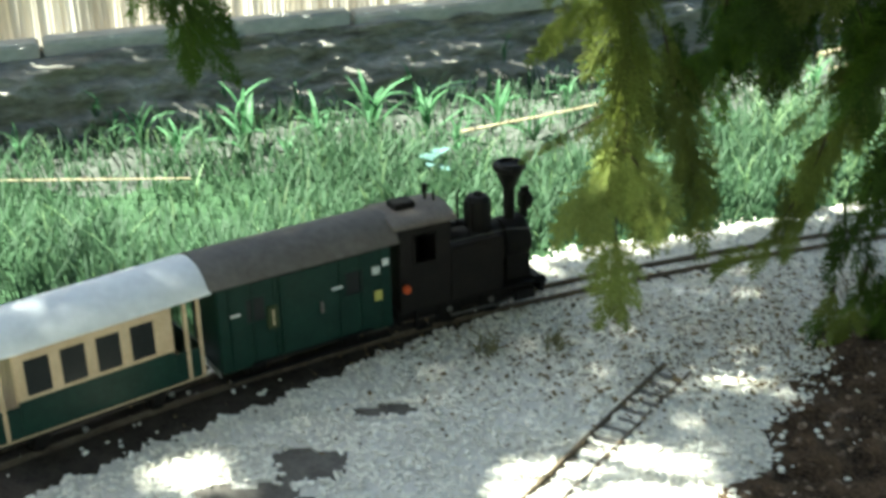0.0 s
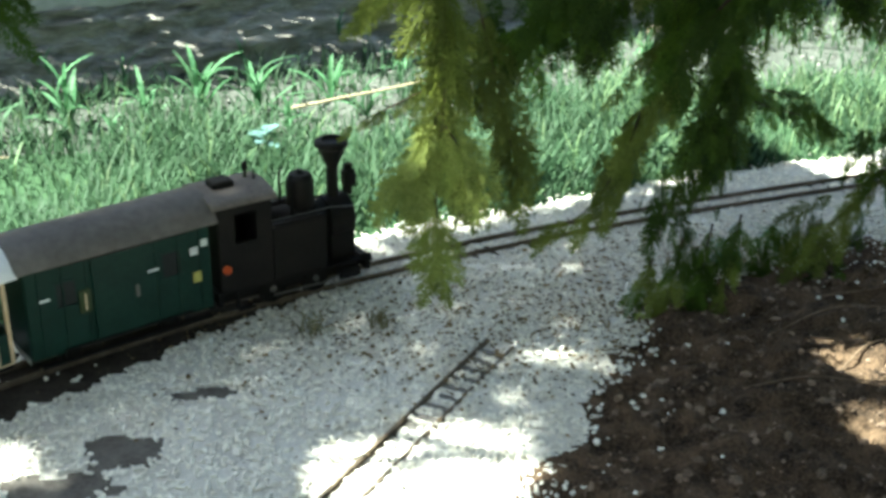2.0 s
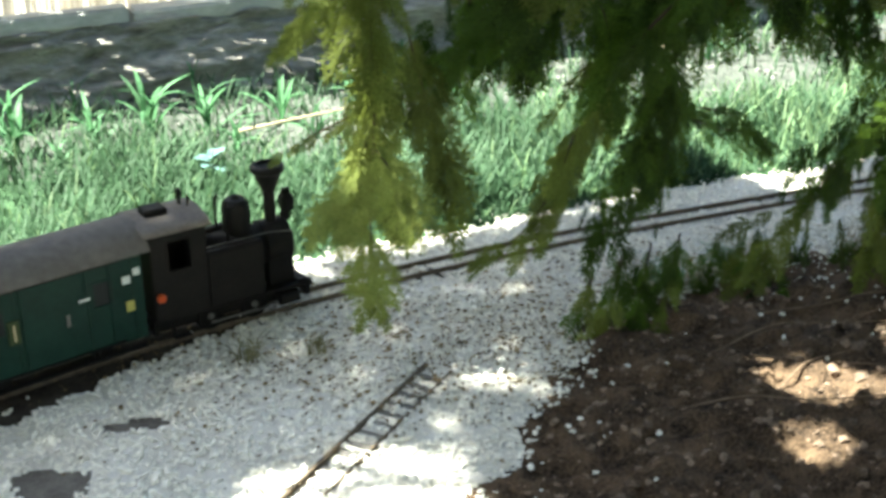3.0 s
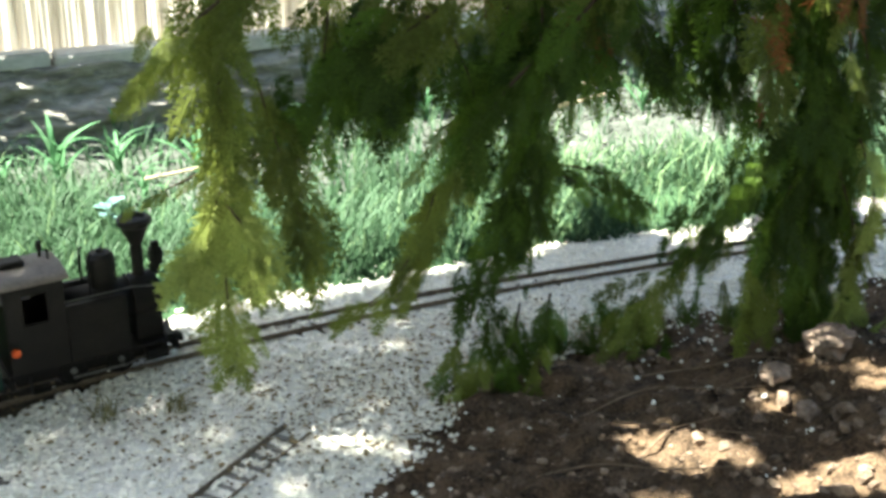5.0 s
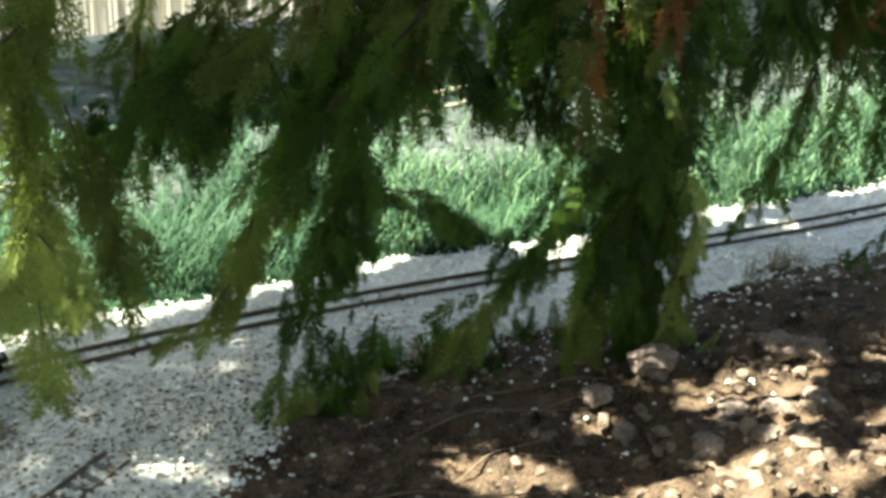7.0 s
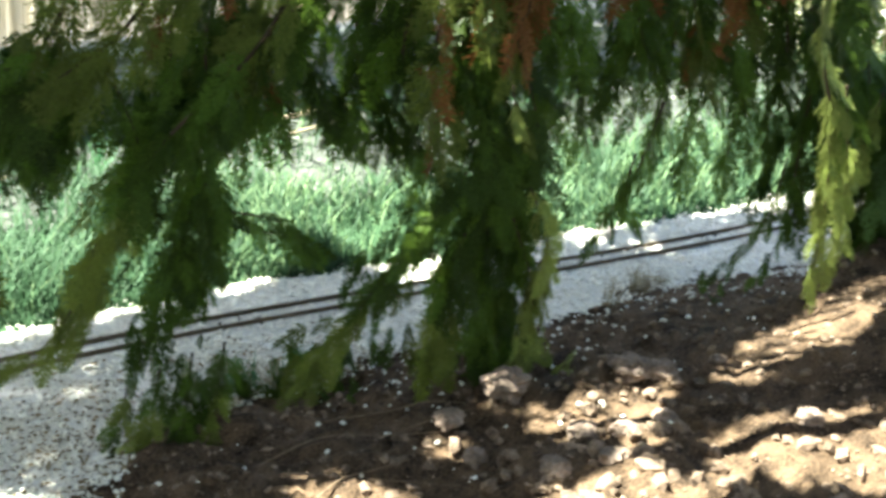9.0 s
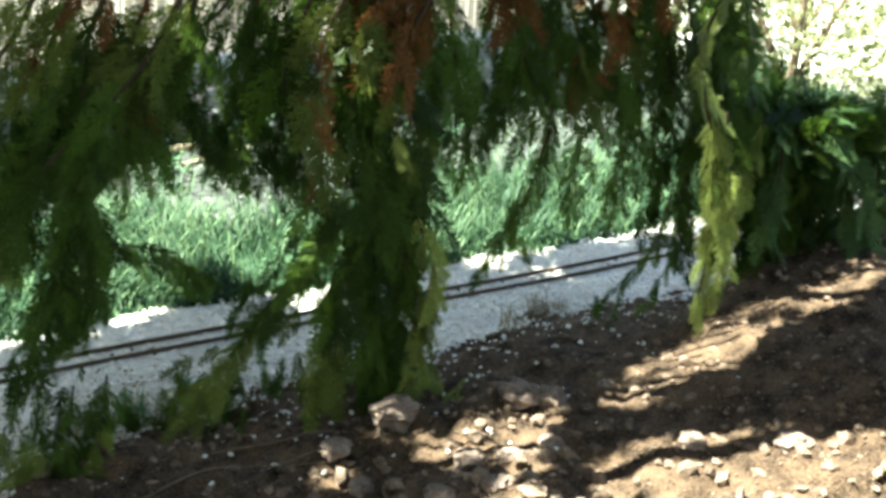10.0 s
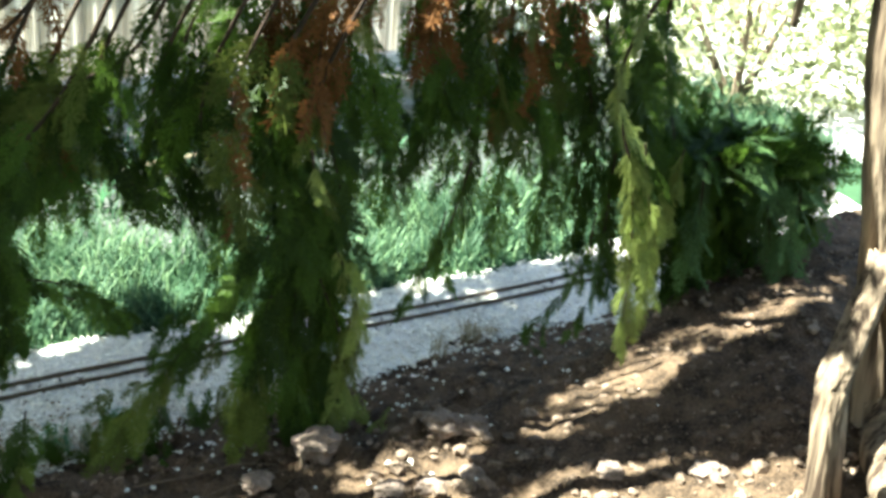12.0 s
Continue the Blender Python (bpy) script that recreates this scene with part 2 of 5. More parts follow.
def rough_height(x, y):
    """The same with the lumps of the dug soil."""
    z = float(height(x, y))
    d = float(soil_depth(x, y))
    k = min(max(d / 0.05, 0), 1)
    p = Vector((x, y, 0))
    lumps = 0.028 * noise.noise(p * 8) + 0.030 * abs(noise.noise(p * 19)) + 0.024 * abs(noise.noise(p * 36)) - 0.016
    flat = 0.004 * noise.noise(p * 12)
    if y > 2.5:
        flat += min(max(float(behind_grass(x, y)), 0), 1) * (0.022 * noise.noise(p * 7) + 0.016 * abs(noise.noise(p * 17)) + 0.010 * noise.noise(p * 40))
    calm = min(max((x - 1.45) / 0.2, 0), 1) * min(max((y - 1.42) / 0.12, 0), 1)
    return z + k * lumps * (1 - 0.5 * calm) + (1 - k) * flat


def axis(lo, hi, fine, reach):
    inner = list(np.arange(lo, hi + fine / 2, fine))
    out, gap = [], fine
    v = hi
    while v < reach:
        gap *= 1.35
        v += gap
        out.append(v)
    low, gap, v = [], fine, lo
    while v > -reach:
        gap *= 1.35
        v -= gap
        low.append(v)
    return low[::-1] + inner + out


def build_ground():
    xs, ys = axis(-1.3, 2.9, 0.012, 90), axis(0.45, 3.7, 0.012, 90)
    nx = len(xs)
    verts = [(x, y, rough_height(x, y) if -2 < x < 4 and 0.3 < y < 5 else float(height(x, y))) for y in ys for x in xs]
    faces = [(j * nx + i, j * nx + i + 1, (j + 1) * nx + i + 1, (j + 1) * nx + i) for j in range(len(ys) - 1) for i in range(nx - 1)]
    ob = from_arrays("ground", verts, faces, BED, smooth=True)
    ob.data.materials.append(SOIL)
    ob.data.materials.append(TURF)
    ob.data.materials.append(DAMP)
    ob.data.materials.append(STONY)
    ob.data.materials.append(SHADED_BED)
    X, Y = np.meshgrid(xs, ys)
    cx, cy = (X[:-1, :-1] + X[1:, 1:]) / 2, (Y[:-1, :-1] + Y[1:, 1:]) / 2
    idx = np.where((cy > far_edge(cx)) | (cx < -1.7) | (cx > 3.1) | (cy < 0.8), 2, 0)
    idx = np.where(((cx - 4.9) / 2.2) ** 2 + ((cy - 5.3) / 2.3) ** 2 + 0.08 * np.sin(5 * cx) * np.sin(6 * cy) < 1, 0, idx)
    idx = np.where(behind_grass(cx, cy) > 0, 4, idx)
    idx = np.where((soil_depth(cx, cy) > 0) & (cy <= far_edge(cx)) & (((cx - 1.8) / 1.8) ** 2 + ((cy - 1.3) / 1.6) ** 2 + 0.06 * np.sin(6 * cx) * np.sin(7 * cy) < 1), 1, idx)
    idx = np.where(shaded_bed(cx, cy) > 0, 5, idx)
    for ex, ey, rx, ry in BARE:
        idx = np.where(((cx - ex) / rx) ** 2 + ((cy - ey) / ry) ** 2 < 1.1 + 0.5 * np.sin(60 * cx) * np.sin(75 * cy + 1), 3, idx)
    ob.data.polygons.foreach_set("material_index", idx.ravel().astype(np.int32))
    tagged(ob, "garden ground of pale gravel bed, dug brown soil and turf", "ground", kind="structure")


BARE = [(-0.20, 1.52, 0.055, 0.045), (-0.28, 1.44, 0.075, 0.04), (-0.10, 1.665, 0.045, 0.018)]
build_ground()


# ---- gravel, clods and grass ----
ICO = bmesh.new()
bmesh.ops.create_icosphere(ICO, subdivisions=1, radius=1.0)
ICO_V = np.array([v.co[:] for v in ICO.verts])
ICO_F = np.array([[v.index for v in q.verts] for q in ICO.faces])
ICO.free()


def pebbles(name, places, sizes, mat, flat=0.7):
    """Many uneven little stones as one mesh."""
    rs = np.random.RandomState(7)
    n = len(places)
    v = np.repeat(ICO_V[None], n, 0) * (1 + 0.55 * (rs.rand(n, 12, 1) - 0.5))
    v = v * (sizes[:, None, None] * np.stack([1 + 0.5 * rs.rand(n), 0.7 + 0.4 * rs.rand(n), flat * (0.7 + 0.6 * rs.rand(n))], 1)[:, None, :])
    a, b = rs.rand(n) * 6.28, (rs.rand(n) - 0.5) * 1.2
    ca, sa, cb, sb = np.cos(a), np.sin(a), np.cos(b), np.sin(b)
    o = np.zeros(n)
    turn = np.stack([np.stack([ca, -sa * cb, sa * sb], 1), np.stack([sa, ca * cb, -ca * sb], 1), np.stack([o, sb, cb], 1)], 1)
    v = np.einsum("nij,nkj->nki", turn, v) + places[:, None, :]
    q = ICO_F[None] + (12 * np.arange(n))[:, None, None]
    return from_arrays(name, v.reshape(-1, 3).tolist(), q.reshape(-1, 3).tolist(), mat)


STUB_A, STUB_B = Vector((0.358, 1.772, 0)), Vector((-0.02, 1.215, 0))     # ends of the siding's centre line
STUB_W = (STUB_B - STUB_A).normalized()


def near_rail(x, y):
    """True on the rails, where no stone lies."""
    s = 0.1474 * x * x - 0.3864 * x + 0.5119
    d = np.abs((y - track_y(x)) / np.sqrt(1 + s * s))
    on_main = np.abs(d - 0.0225) < 0.0055
    rx, ry = x - STUB_A.x, y - STUB_A.y
    along, off = rx * STUB_W.x + ry * STUB_W.y, -rx * STUB_W.y + ry * STUB_W.x
    on_sleeper = (np.abs(off - 0.002) < 0.024) & (np.abs((along + 0.002) % 0.03 - 0.0) < 0.012) & (along > 0.0) & (along < 0.26)
    return on_main | on_sleeper | ((np.abs(off + 0.0225) < 0.0045) & (along > 0.0) & (along < 0.7))


def build_gravel():
    rs = np.random.RandomState(3)
    n = 105000
    x, y = rs.uniform(-1.25, 2.7, n), rs.uniform(1.12, 3.0, n)
    d = soil_depth(x, y)
    keep = (y < far_edge(x) + 0.02 * rs.randn(n)) & (d < 0.01 + 0.02 * rs.randn(n)) & ~near_rail(x, y) & ((shaded_bed(x, y) < 0) | (rs.rand(n) < 0.03))
    for ex, ey, rx, ry in BARE:
        keep &= ((x - ex) / rx) ** 2 + ((y - ey) / ry) ** 2 > 0.55 + 0.7 * rs.rand(n) + 0.4 * np.sin(60 * x) * np.sin(75 * y + 1)
    x, y = x[keep], y[keep]
    size = 0.0026 + 0.0030 * rs.rand(len(x)) ** 2
    z = height(x, y) + 0.001 + 0.003 * rs.rand(len(x))
    ob = pebbles("gravel", np.stack([x, y, z], 1), size, STONE)
    tagged(ob, "pale grey limestone chippings spread as railway ballast", "gravel", kind="stuff")
    n = 5500
    x, y = rs.uniform(-1.3, 2.9, n), rs.uniform(2.4, 4.2, n)
    keep = (behind_grass(x, y) > 0.2) & (y < bank_foot(x) + 0.02)
    x, y = x[keep], y[keep]
    ob = pebbles("loose_stones", np.stack([x, y, height(x, y) + 0.003], 1), (0.004 + 0.010 * rs.rand(len(x)) ** 3) * np.where(x < 0.6, 0.6, 1.0), GREYSTONE)
    tagged(ob, "grey loose stones on the dry ground below the bank", "stones", kind="stuff")
    # stones strewn over the soil near its edge
    n = 11000
    x, y = rs.uniform(0.2, 2.6, n), rs.uniform(1.2, 2.5, n)
    d = soil_depth(x, y)
    keep = (d > 0) & (rs.rand(n) < np.exp(-d / (0.09 + 0.07 * (x > 1.0))) * (0.3 + 0.7 * (x > 0.9))) & (height(x, y) < 0.2)
    x, y = x[keep], y[keep]
    z = np.array([rough_height(a, b) for a, b in zip(x, y)]) + 0.003
    tagged(pebbles("scattered_stones", np.stack([x, y, z], 1), 0.0018 + 0.0036 * rs.rand(len(x)) ** 2, STONE), "white stone chips scattered over dark dug soil", "gravel", kind="stuff")
    n = 7500
    x, y = rs.uniform(0.3, 2.7, n), rs.uniform(1.1, 2.4, n)
    keep = soil_depth(x, y) > 0.02
    x, y = x[keep], y[keep]
    z = np.array([rough_height(a, b) for a, b in zip(x, y)])
    size = 0.002 + (0.007 + 0.010 * step(0.75, 1.3, x) * step(1.76, 1.55, y - 0.1 * x) * (1 - 0.85 * step(1.45, 1.65, x) * step(1.42, 1.54, y))) * rs.rand(len(x)) ** 3.6
    tagged(pebbles("soil_crumbs", np.stack([x, y, z], 1), size, CLOD, 0.8), "brown crumbs and clods of dug earth", "soil", kind="stuff")


build_gravel()


def build_litter():
    rs = np.random.RandomState(13)
    n = 4200
    x, y = 0.45 + 0.32 * rs.randn(n), 1.84 + 0.13 * rs.randn(n)
    keep = (soil_depth(x, y) < 0.02) & (y < far_edge(x)) & (y > 1.3)
    x, y = x[keep], y[keep]
    m = 1700
    x2, y2 = 0.92 + 0.22 * rs.randn(m), 2.06 + 0.07 * rs.randn(m)
    keep = (soil_depth(x2, y2) < 0.03) & (y2 < track_y(x2) - 0.05)
    x, y = np.concatenate([x, x2[keep]]), np.concatenate([y, y2[keep]])
    z = height(x, y) + 0.005 + 0.003 * rs.rand(len(x))
    ob = pebbles("leaf_litter", np.stack([x, y, z], 1), 0.0012 + 0.0030 * rs.rand(len(x)) ** 2, LITTER, 0.25)
    tagged(ob, "brown bits of conifer litter strewn on the gravel", "leaf litter", kind="stuff")


build_litter()


def build_grass(n, seed, mat, name, label, long, x_from=-1.7):
    rs = np.random.RandomState(seed)
    x = rs.uniform(x_from, 3.4, n)
    e, b = far_edge(x), bank_foot(x)
    y = e + (b - e + 0.02) * rs.rand(n) ** 1.25
    patch = np.array([noise.noise(Vector((p * 3, q * 3, 0))) for p, q in zip(x, y)])
    keep = (y < b) & (rs.rand(n) < 0.75 + 0.9 * patch) & (rs.rand(n) > (0.66 + 0.2 * step(0.5, 0.9, x)) * np.clip(behind_grass(x, y), 0, 1))
    x, y, patch = x[keep], y[keep], patch[keep]
    n = len(x)
    z = height(x, y)
    tall = long * (0.035 + 0.065 * rs.rand(n)) * (1 + 0.6 * patch) * step(-0.02, 0.12, y - far_edge(x) + 0.02)
    a = rs.rand(n) * 6.28
    lean = tall * (0.2 + 0.7 * rs.rand(n))
    w = 0.0014 + 0.0020 * rs.rand(n)
    ux, uy = np.cos(a), np.sin(a)
    vx, vy = -uy * w, ux * w
    rows = []
    for u, wide in ((0, 1.0), (0.4, 0.9), (0.75, 0.6)):
        px, py, pz = x + ux * lean * u * u, y + uy * lean * u * u, z + tall * (u - 0.12 * u * u)
        rows += [np.stack([px - vx * wide, py - vy * wide, pz], 1), np.stack([px + vx * wide, py + vy * wide, pz], 1)]
    rows.append(np.stack([x + ux * lean, y + uy * lean, z + tall * 0.86], 1))
    v = np.stack(rows, 1).reshape(-1, 3)
    faces = []
    for k in range(0, 7 * n, 7):
        faces += [(k, k + 1, k + 3, k + 2), (k + 2, k + 3, k + 5, k + 4), (k + 4, k + 5, k + 6)]
    tagged(from_arrays(name, v.tolist(), faces, mat), label, "grass", kind="stuff")


build_grass(58000, 5, GRASS, "grass", "long green garden grass growing beside the ballast", 1.0)
build_grass(3500, 6, PALE_GRASS, "seeding_grass", "pale bleached grass stems among the green grass", 1.1)
build_grass(9000, 8, PALE_GRASS, "seeding_grass", "pale sunlit grass running to seed below the bank", 1.1, 0.7)


# ---- earth bank, edging and cane fence ----
def build_bank():
    verts, faces = [], []
    prof = [(-0.02, -0.02), (0.02, 0.02), (0.05, 0.06), (0.065, 0.10), (0.085, 0.14), (0.10, 0.17), (0.14, 0.195), (0.24, 0.205), (0.6, 0.20)]
    rows = [(a + (c - a) * k / 4, b + (d - b) * k / 4) for (a, b), (c, d) in zip(prof, prof[1:]) for k in range(4)] + [prof[-1]]
    xs = np.arange(-3.0, 2.5, 0.014)
    for x in xs:
        for u, z in rows:
            p = Vector((x * 2.2, u * 9, z * 9))
            bump = 0.045 * noise.noise(p) + 0.032 * noise.noise(p * 2.7) + 0.022 * noise.noise(p * 6) + 0.010 * noise.noise(p * 13)
            bump *= min(1, max(0.1, (0.27 - u) * 8))
            verts.append((x, bank_foot(x) + u - bump, z + 0.4 * bump))
    m = len(rows)
    faces = [(i * m + k, (i + 1) * m + k, (i + 1) * m + k + 1, i * m + k + 1) for i in range(len(xs) - 1) for k in range(m - 1)]
    ob = from_arrays("earth_bank", verts, faces, BANK, smooth=True)
    tagged(ob, "rough grey-brown earth bank below the fence", "bank", kind="structure")


build_bank()
FENCE_TURN = math.atan(0.34)


def build_edging():
    rnd = random.Random(4)
    x = -2.6
    while x < 2.2:
        n = rnd.uniform(0.5, 0.8)
        bm = slab(0, n - 0.01, -0.035, 0.035, -0.02, 0.022, 0.006)
        for v in bm.verts:
            v.co += Vector((0, 0.004 * noise.noise(v.co * 20), 0.005 * noise.noise(v.co * 13 + Vector((x, 0, 0)))))
        ob = link("edging_board", bm, EDGING)
        ob.matrix_basis = pose(x, bank_foot(x) + 0.17, 0.212 + rnd.uniform(-0.004, 0.006), 0, 0, math.degrees(FENCE_TURN))
        tagged(ob, "weathered pale grey edging board on top of the bank", "edging board", "edging along the fence")
        x += n * math.cos(FENCE_TURN)


build_edging()


def build_fence():
    rnd = random.Random(8)
    fence = tagged(new("cane_fence"), "sunlit cream split-cane screen fence standing on the bank", "fence")
    kinds = []
    for k in range(6):
        bm = bmesh.new()
        w = (0.011, 0.013, 0.015, 0.012, 0.010, 0.014)[k]
        cols = []
        for z in np.linspace(0, 0.9, 7):
            ring = []
            for j in range(5):
                a = math.pi * j / 4
                ring.append(bm.verts.new((w * math.cos(a) + 0.0015 * noise.noise((k, z * 5, 0)), -0.5 * w * math.sin(a), z)))
            cols.append(ring)
        for a, b in zip(cols, cols[1:]):
            for j in range(4):
                bm.faces.new((a[j], a[j + 1], b[j + 1], b[j]))
        me = bpy.data.meshes.new("cane")
        bm.normal_update()
        bm.to_mesh(me)
        bm.free()
        me.materials.append(CANE)
        kinds.append(me)
    x = -2.2
    while x < 2.4:
        cane = new("cane", rnd.choice(kinds))
        cane.parent = fence
        cane.matrix_basis = pose(x, bank_foot(x) + 0.235 + rnd.uniform(-0.003, 0.003), 0.195, rnd.uniform(-1, 1), rnd.uniform(-1.2, 1.2), math.degrees(FENCE_TURN) + rnd.uniform(-5, 5))
        x += rnd.uniform(0.0135, 0.0165)
    for z in (0.55, 0.95):
        part("rail", tube([(-2.25, bank_foot(-2.25) + 0.255, z), (2.45, bank_foot(2.45) + 0.255, z)], [0.012, 0.012]), BARK, fence, "dark fence rail")


build_fence()


# ---- railway track ----
def rail_mesh(points):
    """A flat-bottomed rail along points at the height of its foot."""
    prof = [(-0.004, 0), (0.004, 0), (0.004, 0.0012), (0.0009, 0.0022), (0.0009, 0.0055), (0.0018, 0.0062), (0.0018, 0.008), (-0.0018, 0.008), (-0.0018, 0.0062), (-0.0009, 0.0055), (-0.0009, 0.0022), (-0.004, 0.0012)]
    bm = bmesh.new()
    rings = []
    for i, p in enumerate(points):
        tan = (points[min(i + 1, len(points) - 1)] - points[max(i - 1, 0)]).normalized()
        side = Vector((tan.y, -tan.x, 0))
        rings.append([bm.verts.new(p + side * u + Vector((0, 0, h))) for u, h in prof])
    n = len(prof)
    for a, b in zip(rings, rings[1:]):
        for k in range(n):
            bm.faces.new((a[k], b[k], b[(k + 1) % n], a[(k + 1) % n]))
    bm.faces.new(rings[0])
    bm.faces.new(rings[-1][::-1])
    return bm


def build_track(name, label, centre, z, z_end=None, sink=0.0055, buried=0.0, half=0.041, wood=SLEEPER, dip=0.0):
    track = tagged(new(name), label, "railway track")
    z_end = z if z_end is None else z_end
    hs = [z + (z_end - z) * k / (len(centre) - 1) for k in range(len(centre))]
    for off in (-0.0225, 0.0225):
        pts = []
        for i, p in enumerate(centre):
            tan = (centre[min(i + 1, len(centre) - 1)] - centre[max(i - 1, 0)]).normalized()
            pts.append(Vector((p.x - tan.y * off, p.y + tan.x * off, hs[i] - (buried if off > 0 else 0.0))))
        part("rail", rail_mesh(pts), RAIL, track, "brown weathered brass rail")
    bm = slab(-0.0065, 0.0065, -half, half, -0.008, 0.0005, 0.0012)
    first = part("sleeper", bm, wood, track)
    run, last = 0.0, 0.0
    made = 0
    for i in range(1, len(centre)):
        d = centre[i] - centre[i - 1]
        run += d.length
        if run - last > 0.0285:
            last = run
            ob = first if made == 0 else new("sleeper", first.data)
            ob.parent = track
            ob.matrix_basis = pose(centre[i].x, centre[i].y, hs[i] - sink - dip * i / len(centre), 0, 0, math.degrees(math.atan2(d.y, d.x)))
            made += 1
    return track


MAIN = [Vector((x, float(track_y(x)), 0)) for x in np.arange(-1.35, 3.0, 0.012)]
build_track("main_track", "narrow garden railway track curving through pale ballast", MAIN, 0.004)
build_track("siding_track", "short dead-end siding half buried in gravel", [STUB_A + STUB_W * (0.006 * k) for k in range(112)], 0.0, 0.003, -0.0028, 0.0035, 0.027, DUSTY, 0.009)
RAIL_TOP = 0.012


def on_track(front_x, back):
    """The place and heading of a vehicle's middle: from a point on the track, so far back along it."""
    run, i = 0.0, min(range(len(MAIN)), key=lambda k: abs(MAIN[k].x - front_x))
    while run < back and i > 0:
        run += (MAIN[i] - MAIN[i - 1]).length
        i -= 1
    return MAIN[i]


def set_on_track(ob, front_x, lead, length):
    a, b = on_track(front_x, lead + 0.2 * length), on_track(front_x, lead + 0.8 * length)
    mid = on_track(front_x, lead + 0.5 * length)
    centre = ((a + b) / 2 + mid) / 2
    ob.matrix_basis = pose(centre.x, centre.y, RAIL_TOP, 0, 0, math.degrees(math.atan2(a.y - b.y, a.x - b.x)))


# ---- the train ----
def wheel(parent, x, y, r, spokes=True):
    """A spoked wheel with its tyre."""
    s = 1 if y > 0 else -1
    bm = turned([(y - 0.004 * s, r), (y - 0.004 * s, r + 0.0028), (y - 0.0025 * s, r + 0.0028), (y - 0.002 * s, r), (y + 0.003 * s, r * 0.97), (y + 0.003 * s, r * 0.82), (y + 0.0005 * s, r * 0.8)], "y", (x, 0, r), 24)
    tyre = part("wheel", bm, BLACK, parent)
    part("hub", turned([(y, r * 0.25), (y + 0.0035 * s, r * 0.25), (y + 0.0045 * s, r * 0.12)], "y", (x, 0, r), 12), STEEL, tyre)
    return tyre


def roof_mesh(x0, x1, half, z_eave, rise, thick=0.0025, n=14, lip=0.0):
    """An arched roof from end to end."""
    bm = bmesh.new()
    ends = []
    for x in (x0, x0 + 0.002, x1 - 0.002, x1):
        top, under = [], []
        for k in range(n + 1):
            a = -1 + 2 * k / n
            y = half * a
            z = z_eave + rise * (0.5 * math.sqrt(max(0, 1 - a * a)) + 0.5 * (1 - a * a))
            top.append(bm.verts.new((x, y, z + thick)))
            under.append(bm.verts.new((x, y, z)))
        ends.append((top, under))
    for (t0, u0), (t1, u1) in zip(ends, ends[1:]):
        for k in range(n):
            bm.faces.new((t0[k], t1[k], t1[k + 1], t0[k + 1]))
            bm.faces.new((u0[k], u0[k + 1], u1[k + 1], u1[k]))
        bm.faces.new((t0[0], u0[0], u1[0], t1[0]))
        bm.faces.new((t0[n], t1[n], u1[n], u0[n]))
    for (t, u), flip in ((ends[0], False), (ends[-1], True)):
        for k in range(n):
            q = (t[k], t[k + 1], u[k + 1], u[k])
            bm.faces.new(q[::-1] if flip else q)
    return bm


def wall_with_openings(length, z0, z1, thick, holes):
    """A wall along x from 0, with true openings (x0, x1, z0, z1)."""
    xs = sorted({0, length, *[h[0] for h in holes], *[h[1] for h in holes]})
    zs = sorted({z0, z1, *[h[2] for h in holes], *[h[3] for h in holes]})
    bm = bmesh.new()
    for a, b in zip(xs, xs[1:]):
        for c, d in zip(zs, zs[1:]):
            if not any(h[0] <= a and b <= h[1] and h[2] <= c and d <= h[3] for h in holes):
                box(bm, a, b, -thick / 2, thick / 2, c, d)
    bmesh.ops.remove_doubles(bm, verts=bm.verts, dist=1e-5)
    return bm


def coupling(parent, x, s):
    part("coupling", box(slab(min(x, x + s * 0.022), max(x, x + s * 0.022), -0.004, 0.004, 0.022, 0.027), x + s * 0.018 - 0.003, x + s * 0.018 + 0.003, -0.011, 0.011, 0.022, 0.033, 0.001), BLACK, parent)


